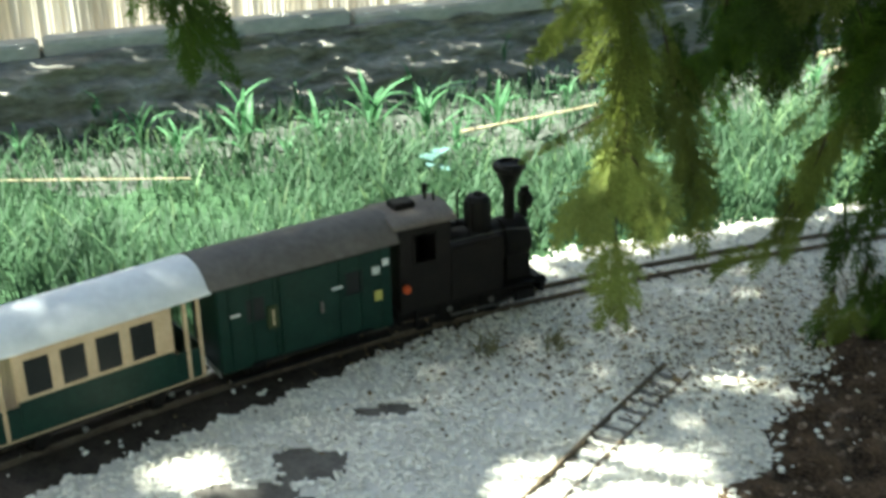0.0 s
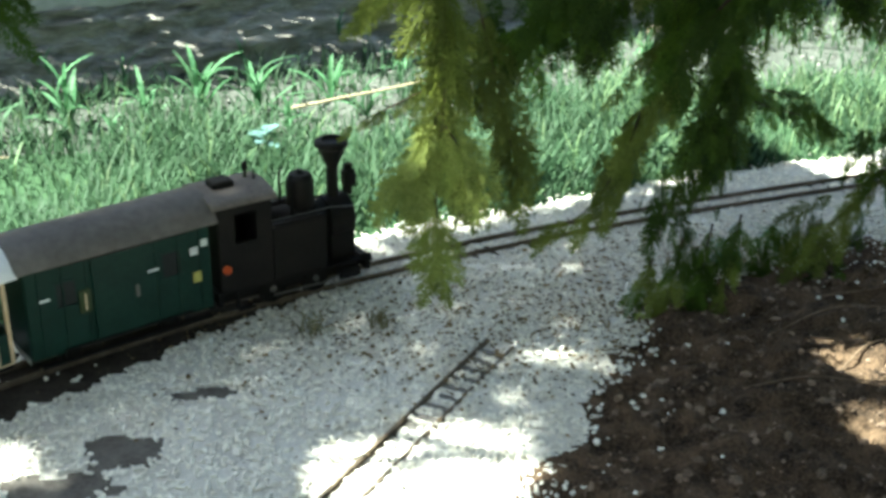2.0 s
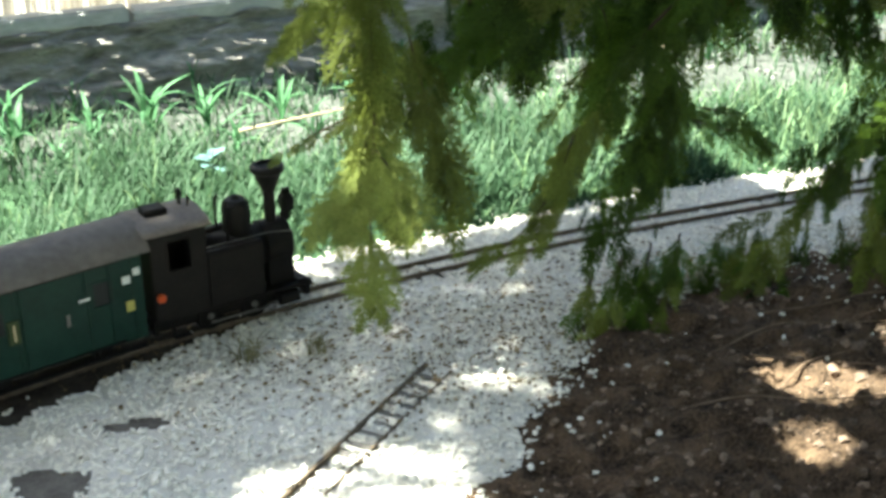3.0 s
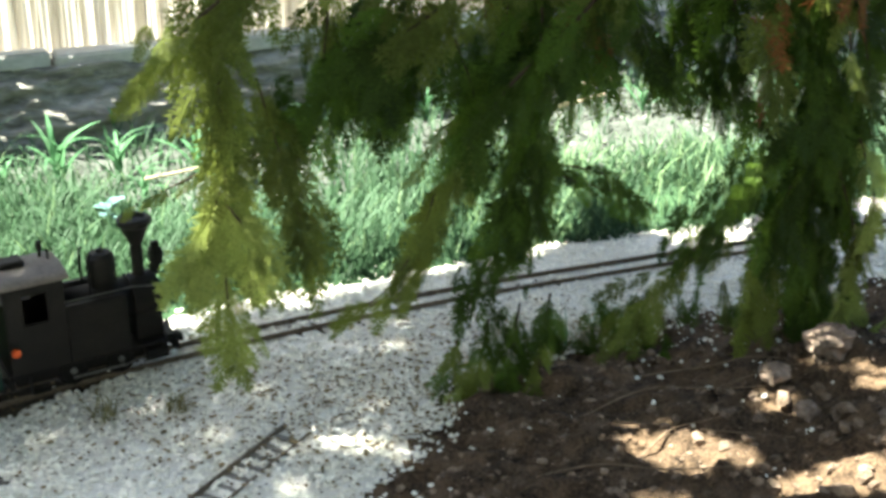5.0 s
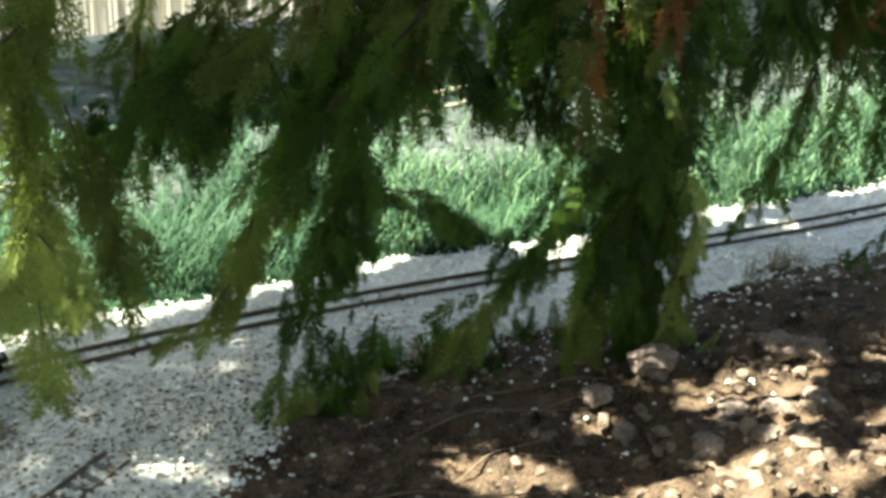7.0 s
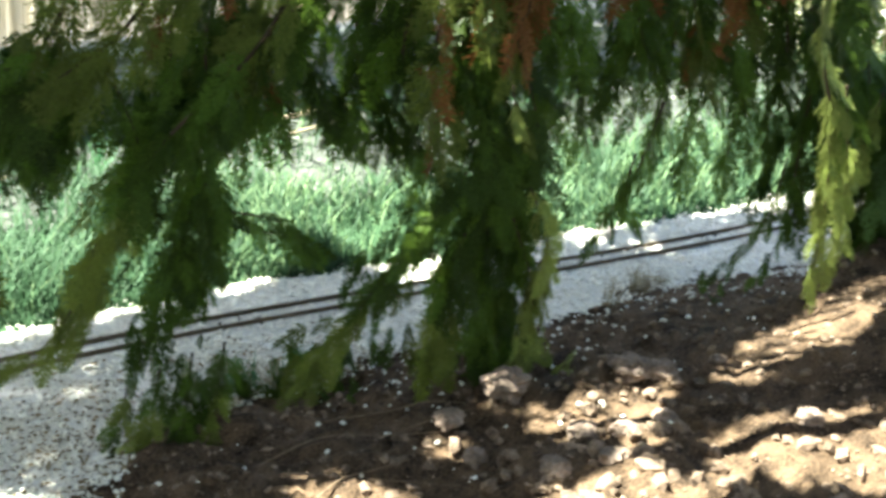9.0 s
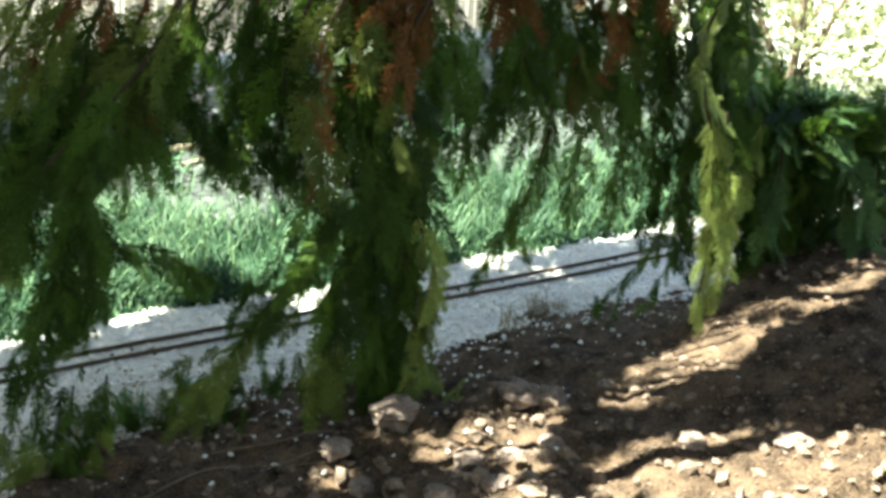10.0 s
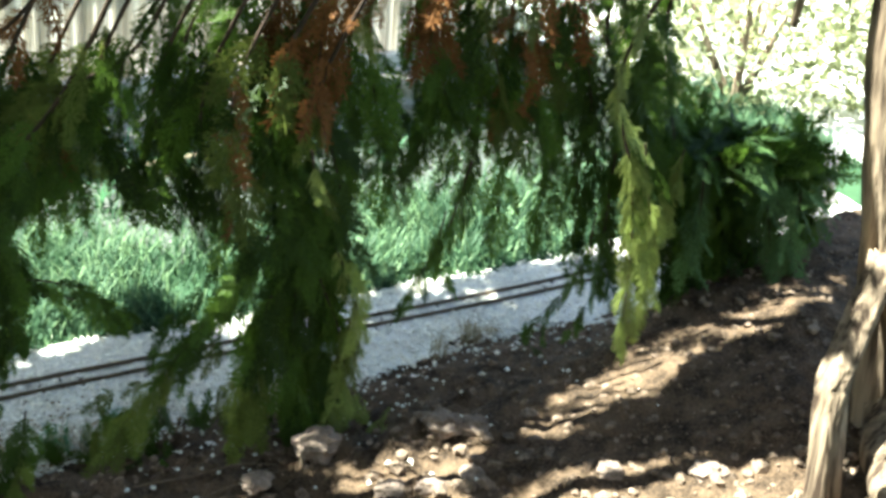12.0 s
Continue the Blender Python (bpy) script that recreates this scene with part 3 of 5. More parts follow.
def build_locomotive():
    """A small four-wheeled tank engine; x forward, z from the rail's top."""
    loco = tagged(new("steam_locomotive"), "small black model steam locomotive with flared chimney on the rails", "locomotive")
    part("frame", slab(-0.125, 0.128, -0.026, 0.026, 0.018, 0.046), BLACK, loco)
    part("running_plate", slab(-0.135, 0.135, -0.053, 0.053, 0.046, 0.051), BLACK, loco)
    for x in (0.134, -0.138):
        part("buffer_beam", slab(x - 0.004, x + 0.004, -0.052, 0.052, 0.026, 0.052), BLACK, loco)
    for x, s in ((0.138, 1), (-0.142, -1)):
        for y in (-0.03, 0.03):
            part("buffer", turned([(0, 0.004), (0.009 * s, 0.004), (0.0095 * s, 0.0085), (0.0125 * s, 0.0075), (0.013 * s, 0.003)], "x", (x, y, 0.038), 14), BLACK, loco)
        coupling(loco, x, s)
    # boiler, smokebox and door
    part("boiler", turned([(-0.03, 0.036), (0.05, 0.036), (0.052, 0.0375), (0.055, 0.0375), (0.056, 0.036), (0.074, 0.036)], "x", (0, 0, 0.118), 26), BLACK, loco, smooth=True)
    sb = part("smokebox", turned([(0.074, 0.0385), (0.118, 0.0385), (0.121, 0.036), (0.122, 0.031)], "x", (0, 0, 0.118), 26), BLACK, loco)
    part("smokebox_door", turned([(0.122, 0.029), (0.126, 0.025), (0.128, 0.013), (0.1285, 0.003)], "x", (0, 0, 0.118), 22), BLACK, sb)
    part("smokebox_saddle", slab(0.074, 0.120, -0.032, 0.032, 0.05, 0.098), BLACK, loco)
    # side tanks
    for y in (-0.045, 0.045):
        part("side_tank", slab(-0.045, 0.056, y - 0.009, y + 0.009, 0.051, 0.148, 0.003), BLACK, loco)
    # chimney: narrow pipe with a flared cone on top
    part("chimney", turned([(0.132, 0.016), (0.138, 0.0115), (0.148, 0.010), (0.208, 0.010), (0.212, 0.012), (0.240, 0.024), (0.244, 0.0285), (0.252, 0.0285), (0.255, 0.025), (0.256, 0.018), (0.250, 0.016)], "z", (0.096, 0, 0), 22), BLACK, loco)
    dome = part("steam_dome", turned([(0.132, 0.027), (0.138, 0.0235), (0.190, 0.0235), (0.200, 0.022), (0.207, 0.017), (0.209, 0.004)], "z", (0.035, 0, 0), 24), BLACK, loco)
    part("safety_valve", turned([(0.207, 0.007), (0.213, 0.006), (0.214, 0.002)], "z", (0.035, 0, 0), 10), BLACK, dome)
    part("sand_pipe", tube([(0.008, -0.022, 0.12), (0.008, -0.022, 0.205), (0.012, -0.02, 0.214)], [0.0024] * 3), BLACK, loco)
    part("sand_pipe", tube([(0.008, 0.022, 0.12), (0.008, 0.022, 0.205), (0.012, 0.02, 0.214)], [0.0024] * 3), BLACK, loco)
    lamp = part("headlamp", box(slab(0.117, 0.137, -0.011, 0.011, 0.166, 0.196, 0.003), 0.12, 0.134, -0.004, 0.004, 0.196, 0.206, 0.001), BLACK, loco)
    part("lens", turned([(0.137, 0.008), (0.139, 0.007), (0.140, 0.003)], "x", (0, 0, 0.181), 14), GLASS, lamp)
    part("lamp_bracket", slab(0.116, 0.132, -0.004, 0.004, 0.148, 0.167), BLACK, loco)
    # cab with windows
    for y in (-0.051, 0.051):
        bm = wall_with_openings(0.092, 0.051, 0.200, 0.003, [(0.026, 0.066, 0.132, 0.182)])
        bmesh.ops.translate(bm, verts=bm.verts, vec=(-0.135, y, 0))
        side = part("cab_side", bm, BLACK, loco)
        part("window_frame", box(box(box(slab(-0.111, -0.067, y - 0.003, y + 0.003, 0.181, 0.184), -0.111, -0.067, y - 0.003, y + 0.003, 0.130, 0.133), -0.111, -0.108, y - 0.003, y + 0.003, 0.130, 0.184), -0.070, -0.067, y - 0.003, y + 0.003, 0.130, 0.184), BLACK, side)
    part("cab_front", slab(-0.046, -0.043, -0.051, 0.051, 0.051, 0.206), BLACK, loco)
    part("cab_back", slab(-0.136, -0.133, -0.051, 0.051, 0.051, 0.206), BLACK, loco)
    roof = part("cab_roof", roof_mesh(-0.148, -0.034, 0.060, 0.199, 0.014), LOCO_ROOF, loco, "dusty grey-brown cab roof", True)
    part("roof_hatch", slab(-0.125, -0.088, -0.016, 0.016, 0.214, 0.226, 0.002), BLACK, roof)
    part("whistle", turned([(0.215, 0.003), (0.226, 0.003), (0.227, 0.005), (0.240, 0.005), (0.242, 0.002)], "z", (-0.056, 0.014, 0), 10), BLACK, roof)
    part("whistle", turned([(0.215, 0.002), (0.230, 0.0025), (0.233, 0.001)], "z", (-0.048, -0.002, 0), 8), BLACK, roof)
    part("tail_lamp", turned([(-0.0575, 0.007), (-0.062, 0.0078), (-0.066, 0.006), (-0.067, 0.002)], "y", (-0.128, 0, 0.095), 16), RED, loco, "round orange-red tail lamp")
    part("cab_step", box(slab(-0.110, -0.080, -0.057, -0.045, 0.014, 0.017), -0.110, -0.107, -0.055, -0.045, 0.014, 0.047), BLACK, loco)
    # running gear
    for x in (-0.035, 0.045):
        for y in (-0.0265, 0.0265):
            wheel(loco, x, y, 0.023)
        part("axle", turned([(-0.026, 0.003), (0.026, 0.003)], "y", (x, 0, 0.023), 8), STEEL, loco)
    for s in (-1, 1):
        y = s * 0.036
        part("coupling_rod", slab(-0.038, 0.048, y - 0.0012, y + 0.0012, 0.0135, 0.0185, 0.0006), STEEL, loco, "dull steel rod")
        part("piston_rod", tube([(0.045, s * 0.04, 0.016), (0.088, s * 0.04, 0.026)], [0.0018, 0.0018]), STEEL, loco)
        part("cylinder", turned([(0.082, 0.008), (0.083, 0.0115), (0.118, 0.0115), (0.119, 0.008)], "x", (0, s * 0.043, 0.028), 16), BLACK, loco)
    part("front_step", slab(0.118, 0.136, -0.05, 0.05, 0.051, 0.056), BLACK, loco)
    part("handrail", tube([(-0.04, -0.042, 0.153), (0.07, -0.041, 0.153), (0.115, -0.039, 0.145)], [0.0012] * 3), STEEL, loco)
    return loco


def coach_underframe(coach, half):
    part("underframe", slab(-half, half, -0.044, 0.044, 0.030, 0.040), BLACK, coach)
    for x in (-half * 0.55, half * 0.55):
        for y in (-0.0265, 0.0265):
            wheel(coach, x, y, 0.0155)
        part("axle", turned([(-0.026, 0.0025), (0.026, 0.0025)], "y", (x, 0, 0.0155), 8), STEEL, coach)
        for y in (-0.036, 0.036):
            part("axle_box", slab(x - 0.010, x + 0.010, y - 0.004, y + 0.004, 0.010, 0.030), BLACK, coach)
            part("leaf_spring", slab(x - 0.024, x + 0.024, y - 0.003, y + 0.003, 0.026, 0.0295), BLACK, coach)
    for s in (-1, 1):
        coupling(coach, s * half, s)


def build_luggage_coach():
    """The green van behind the engine."""
    coach = tagged(new("luggage_coach"), "dark green model railway van with arched grey roof", "railway coach")
    half = 0.150
    coach_underframe(coach, half)
    for s in (-1, 1):
        y = s * 0.055
        bm = wall_with_openings(2 * half - 0.004, 0.036, 0.186, 0.003, [(0.045, 0.075, 0.110, 0.150), (0.215, 0.245, 0.110, 0.150)])
        bmesh.ops.translate(bm, verts=bm.verts, vec=(-half + 0.002, y, 0))
        side = part("side_wall", bm, GREEN, coach)
        for x in (-half + 0.062, half - 0.068):
            part("window_pane", slab(x - 0.016, x + 0.016, y - 0.0006, y + 0.0006, 0.108, 0.152, 0), GLASS, side)
            for z in (0.109, 0.151):
                part("window_frame", slab(x - 0.018, x + 0.018, y + s * 0.0016, y + s * 0.003, z - 0.0018, z + 0.0018, 0.0004), GREEN, side)
        door = part("sliding_door", slab(-0.048, 0.030, y + s * 0.002, y + s * 0.005, 0.042, 0.176, 0.001), GREEN, coach)
        part("door_handle", slab(0.018, 0.024, y + s * 0.005, y + s * 0.008, 0.095, 0.115, 0.001), STEEL, door)
        for z in (0.178, 0.040):
            part("door_track", slab(-0.10, 0.11, y + s * 0.0018, y + s * 0.006, z - 0.0015, z + 0.0015, 0.0005), BLACK, coach)
        for x in np.linspace(-half + 0.02, half - 0.02, 8):
            if not -0.055 < x < 0.037:
                part("batten", slab(x - 0.0012, x + 0.0012, y + s * 0.0016, y + s * 0.0032, 0.040, 0.184, 0.0005), GREEN, side)
        for x, z, w, h in ((half - 0.012, 0.152, 0.012, 0.012), (half - 0.030, 0.142, 0.014, 0.013)):
            part("route_plate", slab(x - w / 2, x + w / 2, y + s * 0.003, y + s * 0.0045, z - h / 2, z + h / 2, 0.0005), WHITE, coach, "small white notice plate")
        part("notice", slab(half - 0.034, half - 0.020, y + s * 0.003, y + s * 0.0044, 0.088, 0.106, 0.0005), YELLOW, coach, "small yellow notice plate")
        crest = part("crest", slab(-0.070, -0.052, y + s * 0.0018, y + s * 0.0056, 0.092, 0.130, 0.001), CREST, coach, "dull olive panel with a faded crest")
        part("emblem", slab(-0.0625, -0.0595, y + s * 0.0056, y + s * 0.0064, 0.098, 0.124, 0), CREAM, crest)
        for x, w in ((-0.122, 0.016), (0.050, 0.018)):
            part("lettering_bar", slab(x - w / 2, x + w / 2, y + s * 0.0034, y + s * 0.0054, 0.128, 0.1315, 0), WHITE, coach)
        part("footboard", slab(-half + 0.01, half - 0.01, y + s * 0.002, y + s * 0.014, 0.024, 0.027, 0.0006), BLACK, coach)
    for s in (-1, 1):
        x = s * (half - 0.002)
        bm = slab(x - 0.0015, x + 0.0015, -0.0535, 0.0535, 0.036, 0.186, 0)
        part("end_wall", box(bm, x - 0.0015, x + 0.0015, -0.040, 0.040, 0.186, 0.200), GREEN, coach)
        part("end_beam", slab(x - 0.003, x + 0.006 * s + 0.003, -0.052, 0.052, 0.028, 0.040, 0.001), WHITE if s < 0 else BLACK, coach)
    part("roof", roof_mesh(-half - 0.012, half + 0.012, 0.064, 0.180, 0.036), GREY_ROOF, coach, "arched grey roof", True)
    return coach


def build_platform_coach():
    """The coach with open end platforms."""
    coach = tagged(new("platform_coach"), "green and cream model coach with white roof, open platform", "railway coach")
    half = 0.165
    coach_underframe(coach, half)
    part("floor", slab(-half, half, -0.052, 0.052, 0.040, 0.045), CREAM, coach)
    inner = half - 0.048
    holes = [(0.014 + 0.052 * k, 0.050 + 0.052 * k, 0.105, 0.160) for k in range(4)]
    for s in (-1, 1):
        y = s * 0.052
        low = wall_with_openings(2 * inner, 0.045, 0.100, 0.003, [])
        bmesh.ops.translate(low, verts=low.verts, vec=(-inner, y, 0))
        part("lower_side", low, GREEN, coach)
        up = wall_with_openings(2 * inner, 0.1, 0.182, 0.0028, holes)
        bmesh.ops.translate(up, verts=up.verts, vec=(-inner, y, 0))
        side = part("upper_side", up, CREAM, coach, "cream painted window band")
        for k in range(4):
            part("window_pane", slab(-inner + holes[k][0], -inner + holes[k][1], y - 0.0005, y + 0.0005, 0.105, 0.160, 0), GLASS, side)
        for x in (-half + 0.004, half - 0.004, -inner - 0.022, inner + 0.022):
            part("platform_post", slab(x - 0.003, x + 0.003, y - 0.003, y + 0.003, 0.045, 0.184, 0.0008), CREAM, coach)
        for e in (-1, 1):
            a, b = sorted((e * inner, e * half))
            part("platform_panel", slab(a, b, y - 0.0015, y + 0.0015, 0.045, 0.088, 0.0006), GREEN, coach)
            part("platform_rail", slab(a, b, y - 0.0025, y + 0.0025, 0.088, 0.093, 0.0008), GREEN, coach)
    for e in (-1, 1):
        wall = wall_with_openings(0.101, 0.045, 0.190, 0.003, [(0.034, 0.066, 0.046, 0.160)])
        bmesh.ops.rotate(wall, verts=wall.verts, matrix=Matrix.Rotation(math.pi / 2, 3, "Z"))
        bmesh.ops.translate(wall, verts=wall.verts, vec=(e * inner, -0.0505, 0))
        end = part("end_wall", wall, CREAM, coach)
        part("end_door", slab(e * inner - 0.002, e * inner + 0.002, -0.0165, 0.0155, 0.046, 0.160, 0.0005), CREAM, end)
        a = e * half
        part("end_panel", slab(a - 0.0015, a + 0.0015, -0.050, 0.050, 0.045, 0.088, 0.0006), GREEN, coach)
        part("end_rail", slab(a - 0.0025, a + 0.0025, -0.052, 0.052, 0.088, 0.093, 0.0008), GREEN, coach)
    part("roof", roof_mesh(-half - 0.014, half + 0.014, 0.066, 0.178, 0.036), WHITE_ROOF, coach, "arched white roof", True)
    return coach


TRAIN_FRONT = 0.15
set_on_track(build_locomotive(), TRAIN_FRONT, 0.0, 0.28)
set_on_track(build_luggage_coach(), TRAIN_FRONT, 0.298, 0.30)
set_on_track(build_platform_coach(), TRAIN_FRONT, 0.625, 0.33)


# ---- conifer ----
def spray_mesh(seed, pairs=12, wide=0.42, mat=LEAF, coarse=1.0):
    """A flat scale-leaved frond of unit length along +x: a solid midrib with lobed side shoots, drooping a little."""
    rnd = random.Random(seed)
    verts, faces = [], []

    def leaf(p, q, w, up):
        d = q - p
        side = Vector((-d.y, d.x, 0))
        if side.length < 1e-6:
            return
        side = side.normalized() * w
        k = len(verts)
        m = p + d * 0.42 + Vector((0, 0, up))
        verts.extend([p, m + side, q, m - side])
        faces.append((k, k + 1, k + 2, k + 3))

    def at(u):
        return Vector((u, 0.07 * math.sin(2.4 * u + seed), -0.16 * u * u))

    stem = 7 if coarse < 2 else 3
    for i in range(stem):
        leaf(at(i / stem), at((i + 1.6) / stem), 0.018 * coarse ** 0.5, 0.004)
    for i in range(pairs):
        u = (i + 0.4) / (pairs + 0.4)
        reach = wide * (0.45 + 0.55 * math.sin(math.pi * min(1, u * 0.75 + 0.2))) * (1.1 - 0.8 * u)
        for s in (-1, 1):
            if rnd.random() < 0.05:
                continue
            ang = s * radians(rnd.uniform(28, 46))
            n = reach * rnd.uniform(0.7, 1.2)
            o = at(u)
            way = Vector((math.cos(ang), math.sin(ang), rnd.uniform(-0.22, 0.10)))
            leaf(o, o + way * n, 0.018 * coarse, 0.004)
            subs = max(2, int(n / (0.065 * coarse)))
            for k in range(subs):
                a = o + way * (n * (k + 0.3 + rnd.uniform(-0.2, 0.2)) / subs)
                for t in (-1, 1):
                    if rnd.random() < 0.1:
                        continue
                    bend = ang + t * radians(rnd.uniform(22, 42))
                    m = (0.15 * (1.1 - 0.6 * k / subs)) * rnd.uniform(0.6, 1.2)
                    leaf(a, a + Vector((math.cos(bend) * m, math.sin(bend) * m, way.z * m + rnd.uniform(-0.015, 0.006))), 0.0122 * coarse, 0.002)
    me = bpy.data.meshes.new("spray")
    me.from_pydata([tuple(v) for v in verts], [], faces)
    me.materials.append(mat)
    return me


SPRAYS = {"green": [spray_mesh(k) for k in range(6)], "yellow": [spray_mesh(20 + k, 12, 0.46, LEAF_YELLOW) for k in range(4)],
          "olive": [spray_mesh(60 + k, 12, 0.44, LEAF_OLIVE) for k in range(4)],
          "fresh": [spray_mesh(70 + k, 12, 0.44, LEAF_FRESH) for k in range(3)],
          "brown": [spray_mesh(40 + k, 10, 0.30, LEAF_BROWN) for k in range(3)]}
HANG = random.Random(11)


def spray_pose(p, way, size, roll):
    """x along way, the flat side turned by roll about it."""
    x = Vector(way).normalized()
    y = x.cross(Vector((0.15, -0.9, 0.4))).normalized()
    z = x.cross(y)
    m = Matrix((x, y, z)).transposed().to_4x4()
    return Matrix.Translation(p) @ m @ Matrix.Rotation(roll, 4, "X") @ Matrix.Diagonal((size, size * HANG.uniform(0.85, 1.15), size, 1))


def bough(tree, points, sprays, size, kinds="green", spread=0.8, fill=1, thick=0.0042, start=0.0):
    """A limb with fronds left and right of it and one at its tip; kinds: the colour from root to tip."""
    points = [Vector(p) for p in points]
    path = smooth_path(points, 6)
    n = len(path)
    part("limb", tube(path, [thick * (1 - 0.8 * i / (n - 1)) for i in range(n)], 6, 0.3, n), TWIG, tree)
    kinds = kinds.split()
    for k in range(sprays):
        u = start + (1 - start) * min(0.995, (k + 0.3 + 0.7 * HANG.random()) / sprays)
        i = min(int(u * (n - 1)), n - 2)
        p = path[i].lerp(path[i + 1], u * (n - 1) - i)
        tan = (path[i + 1] - path[i]).normalized()
        side = Vector((-tan.z, 0, tan.x)) * (1 if k % 2 else -1)
        last = k == sprays - 1
        way = tan + side * (0 if last else HANG.uniform(0.2, 0.95) * spread) + Vector((0, HANG.uniform(-0.55, 0.35), -0.55))
        kind = kinds[min(int(u * len(kinds)), len(kinds) - 1)]
        if kind == "brown" and HANG.random() < 0.3:
            kind = "olive"
        big = size * HANG.uniform(0.7, 1.15) * (1.0 if u < 0.6 else 1.25 - 0.45 * u)
        ob = new("spray", HANG.choice(SPRAYS[kind]))
        ob.parent = tree
        ob.matrix_basis = spray_pose(p, way, big, HANG.uniform(-0.75, 0.75))
        for _ in range(fill):
            way = tan * 0.8 + side * HANG.uniform(-0.8, 0.8) * spread + Vector((0, HANG.uniform(-0.5, 0.6), -0.7))
            off = Vector((HANG.uniform(-0.035, 0.035), HANG.uniform(0.0, 0.09), HANG.uniform(-0.02, 0.04)))
            FILL.setdefault((tree.name, kind), []).append((HANG.randrange(len(SPRAYS[kind])), spray_pose(p + off, way, big * HANG.uniform(0.6, 1.05), HANG.uniform(-1.1, 1.1))))


FILL = {}


def joined_sprays(tree):
    """The sprays too many to tell apart, one mesh for each colour."""
    for (owner, kind), rows in FILL.items():
        if owner != tree.name:
            continue
        vs, fs, at = [], [], 0
        for k, m in rows:
            me = SPRAYS[kind][k]
            v = np.array([q.co[:] for q in me.vertices])
            vs.append(v @ np.array(m.to_3x3()).T + np.array(m.translation))
            fs.append(np.array([list(q.vertices) for q in me.polygons]) + at)
            at += len(v)
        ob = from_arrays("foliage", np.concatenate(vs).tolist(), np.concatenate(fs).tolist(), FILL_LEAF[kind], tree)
        tagged(ob, kind="stuff")


FILL_LEAF = {"green": LEAF_SHADE, "olive": LEAF_OLIVE, "yellow": LEAF_YELLOW, "fresh": LEAF_FRESH, "brown": LEAF_BROWN}


def furrow(bm, depth, twist):
    """Long ridges and hollows of stringy bark, running up the stem."""
    bm.normal_update()
    for v in bm.verts:
        a = math.atan2(v.normal.y, v.normal.x) + twist * v.co.z
        q = Vector((2.2 * math.cos(a), 2.2 * math.sin(a), 1.6 * v.co.z))
        v.co += v.normal * depth * (noise.noise(q) * 1.3 + 0.6 * noise.noise(q * 2.3))


def build_conifer():
    tree = tagged(new("conifer_tree"), "old cypress with stringy bark and drooping green and browning sprays", "tree")
    # trunk and its second stem
    spine = smooth_path([(2.11, 1.50, 0.02), (2.07, 1.50, 0.28), (2.01, 1.49, 0.56), (1.955, 1.49, 0.90), (1.97, 1.55, 1.6), (2.03, 1.62, 2.6), (2.05, 1.65, 3.6)], 6)
    n = len(spine)
    trunk = tube(spine, [0.095 - 0.02 * min(1, i / 8) - 0.05 * i / n for i in range(n)], 36, 0.0, 3)
    furrow(trunk, 0.016, 0.5)
    part("trunk", trunk, BARK, tree, smooth=True)
    side = smooth_path([(1.885, 1.37, 0.02), (1.875, 1.38, 0.14), (1.868, 1.39, 0.25), (1.872, 1.41, 0.34), (1.915, 1.44, 0.42), (1.97, 1.47, 0.52)], 5)
    stem = tube(side, [0.033 - 0.009 * min(1, i / 8) for i in range(len(side))], 18, 0.0, 5)
    furrow(stem, 0.009, 0.9)
    part("stem", stem, BARK, tree, smooth=True)
    for k, (x, y) in enumerate(((1.90, 1.20), (2.25, 1.30), (2.02, 1.16), (2.2, 1.7))):
        z = float(height(x, y))
        root = tube(smooth_path([(2.03, 1.43, 0.24), ((2.0 + x) / 2, (1.45 + y) / 2, 0.12 + z / 2), (x, y, z - 0.02)], 4), [0.06, 0.055, 0.05, 0.042, 0.036, 0.03, 0.024, 0.018, 0.012], 10, 0.15, k)
        part("root", root, BARK, tree, smooth=True)
    # boughs that leave the trunk overhead
    for k, end in enumerate(((0.3, 1.82, 0.82), (0.75, 1.84, 0.80), (1.15, 1.88, 0.82), (1.5, 2.02, 0.82), (1.75, 2.0, 0.9), (2.1, 2.0, 0.75))):
        z = 1.25 + 0.13 * k
        a = Vector((2.0, 1.56, z))
        e = Vector(end)
        mid = a.lerp(e, 0.55) + Vector((0, 0, 0.22))
        path = smooth_path([a, mid, e], 8)
        part("bough", tube(path, [0.03 - 0.022 * i / (len(path) - 1) for i in range(len(path))], 8, 0.2, k), BARK, tree)

    def limb(points, sprays, size, kinds, spread, fill):
        """The limb runs on upward, out of sight, where its first point lies high."""
        p, start = Vector(points[0]), 0.0
        if p.z > 0.66:
            points = [(p.x + 0.10, p.y - 0.03, p.z + 0.22)] + points
            start = 0.55 / (len(points) - 1)
        bough(tree, points, sprays, size, kinds, spread, fill, 0.0042 if start else 0.002, start)

    # hanging olive limb
    limb([(0.31, 1.82, 0.71), (0.27, 1.82, 0.57), (0.27, 1.82, 0.40), (0.26, 1.82, 0.24), (0.27, 1.82, 0.11)], 24, 0.13, "olive olive olive yellow yellow", 0.9, 1)
    limb([(0.31, 1.80, 0.70), (0.23, 1.80, 0.62), (0.16, 1.80, 0.55)], 10, 0.11, "olive", 0.7, 1)
    limb([(0.32, 1.84, 0.54), (0.36, 1.84, 0.38), (0.39, 1.84, 0.26)], 10, 0.11, "olive", 0.7, 1)
    limb([(0.25, 1.84, 0.41), (0.19, 1.84, 0.38), (0.13, 1.84, 0.35)], 5, 0.035, "olive", 0.4, 0)
    limb([(0.26, 1.81, 0.38), (0.24, 1.81, 0.32), (0.20, 1.81, 0.27)], 7, 0.12, "yellow", 0.8, 0)
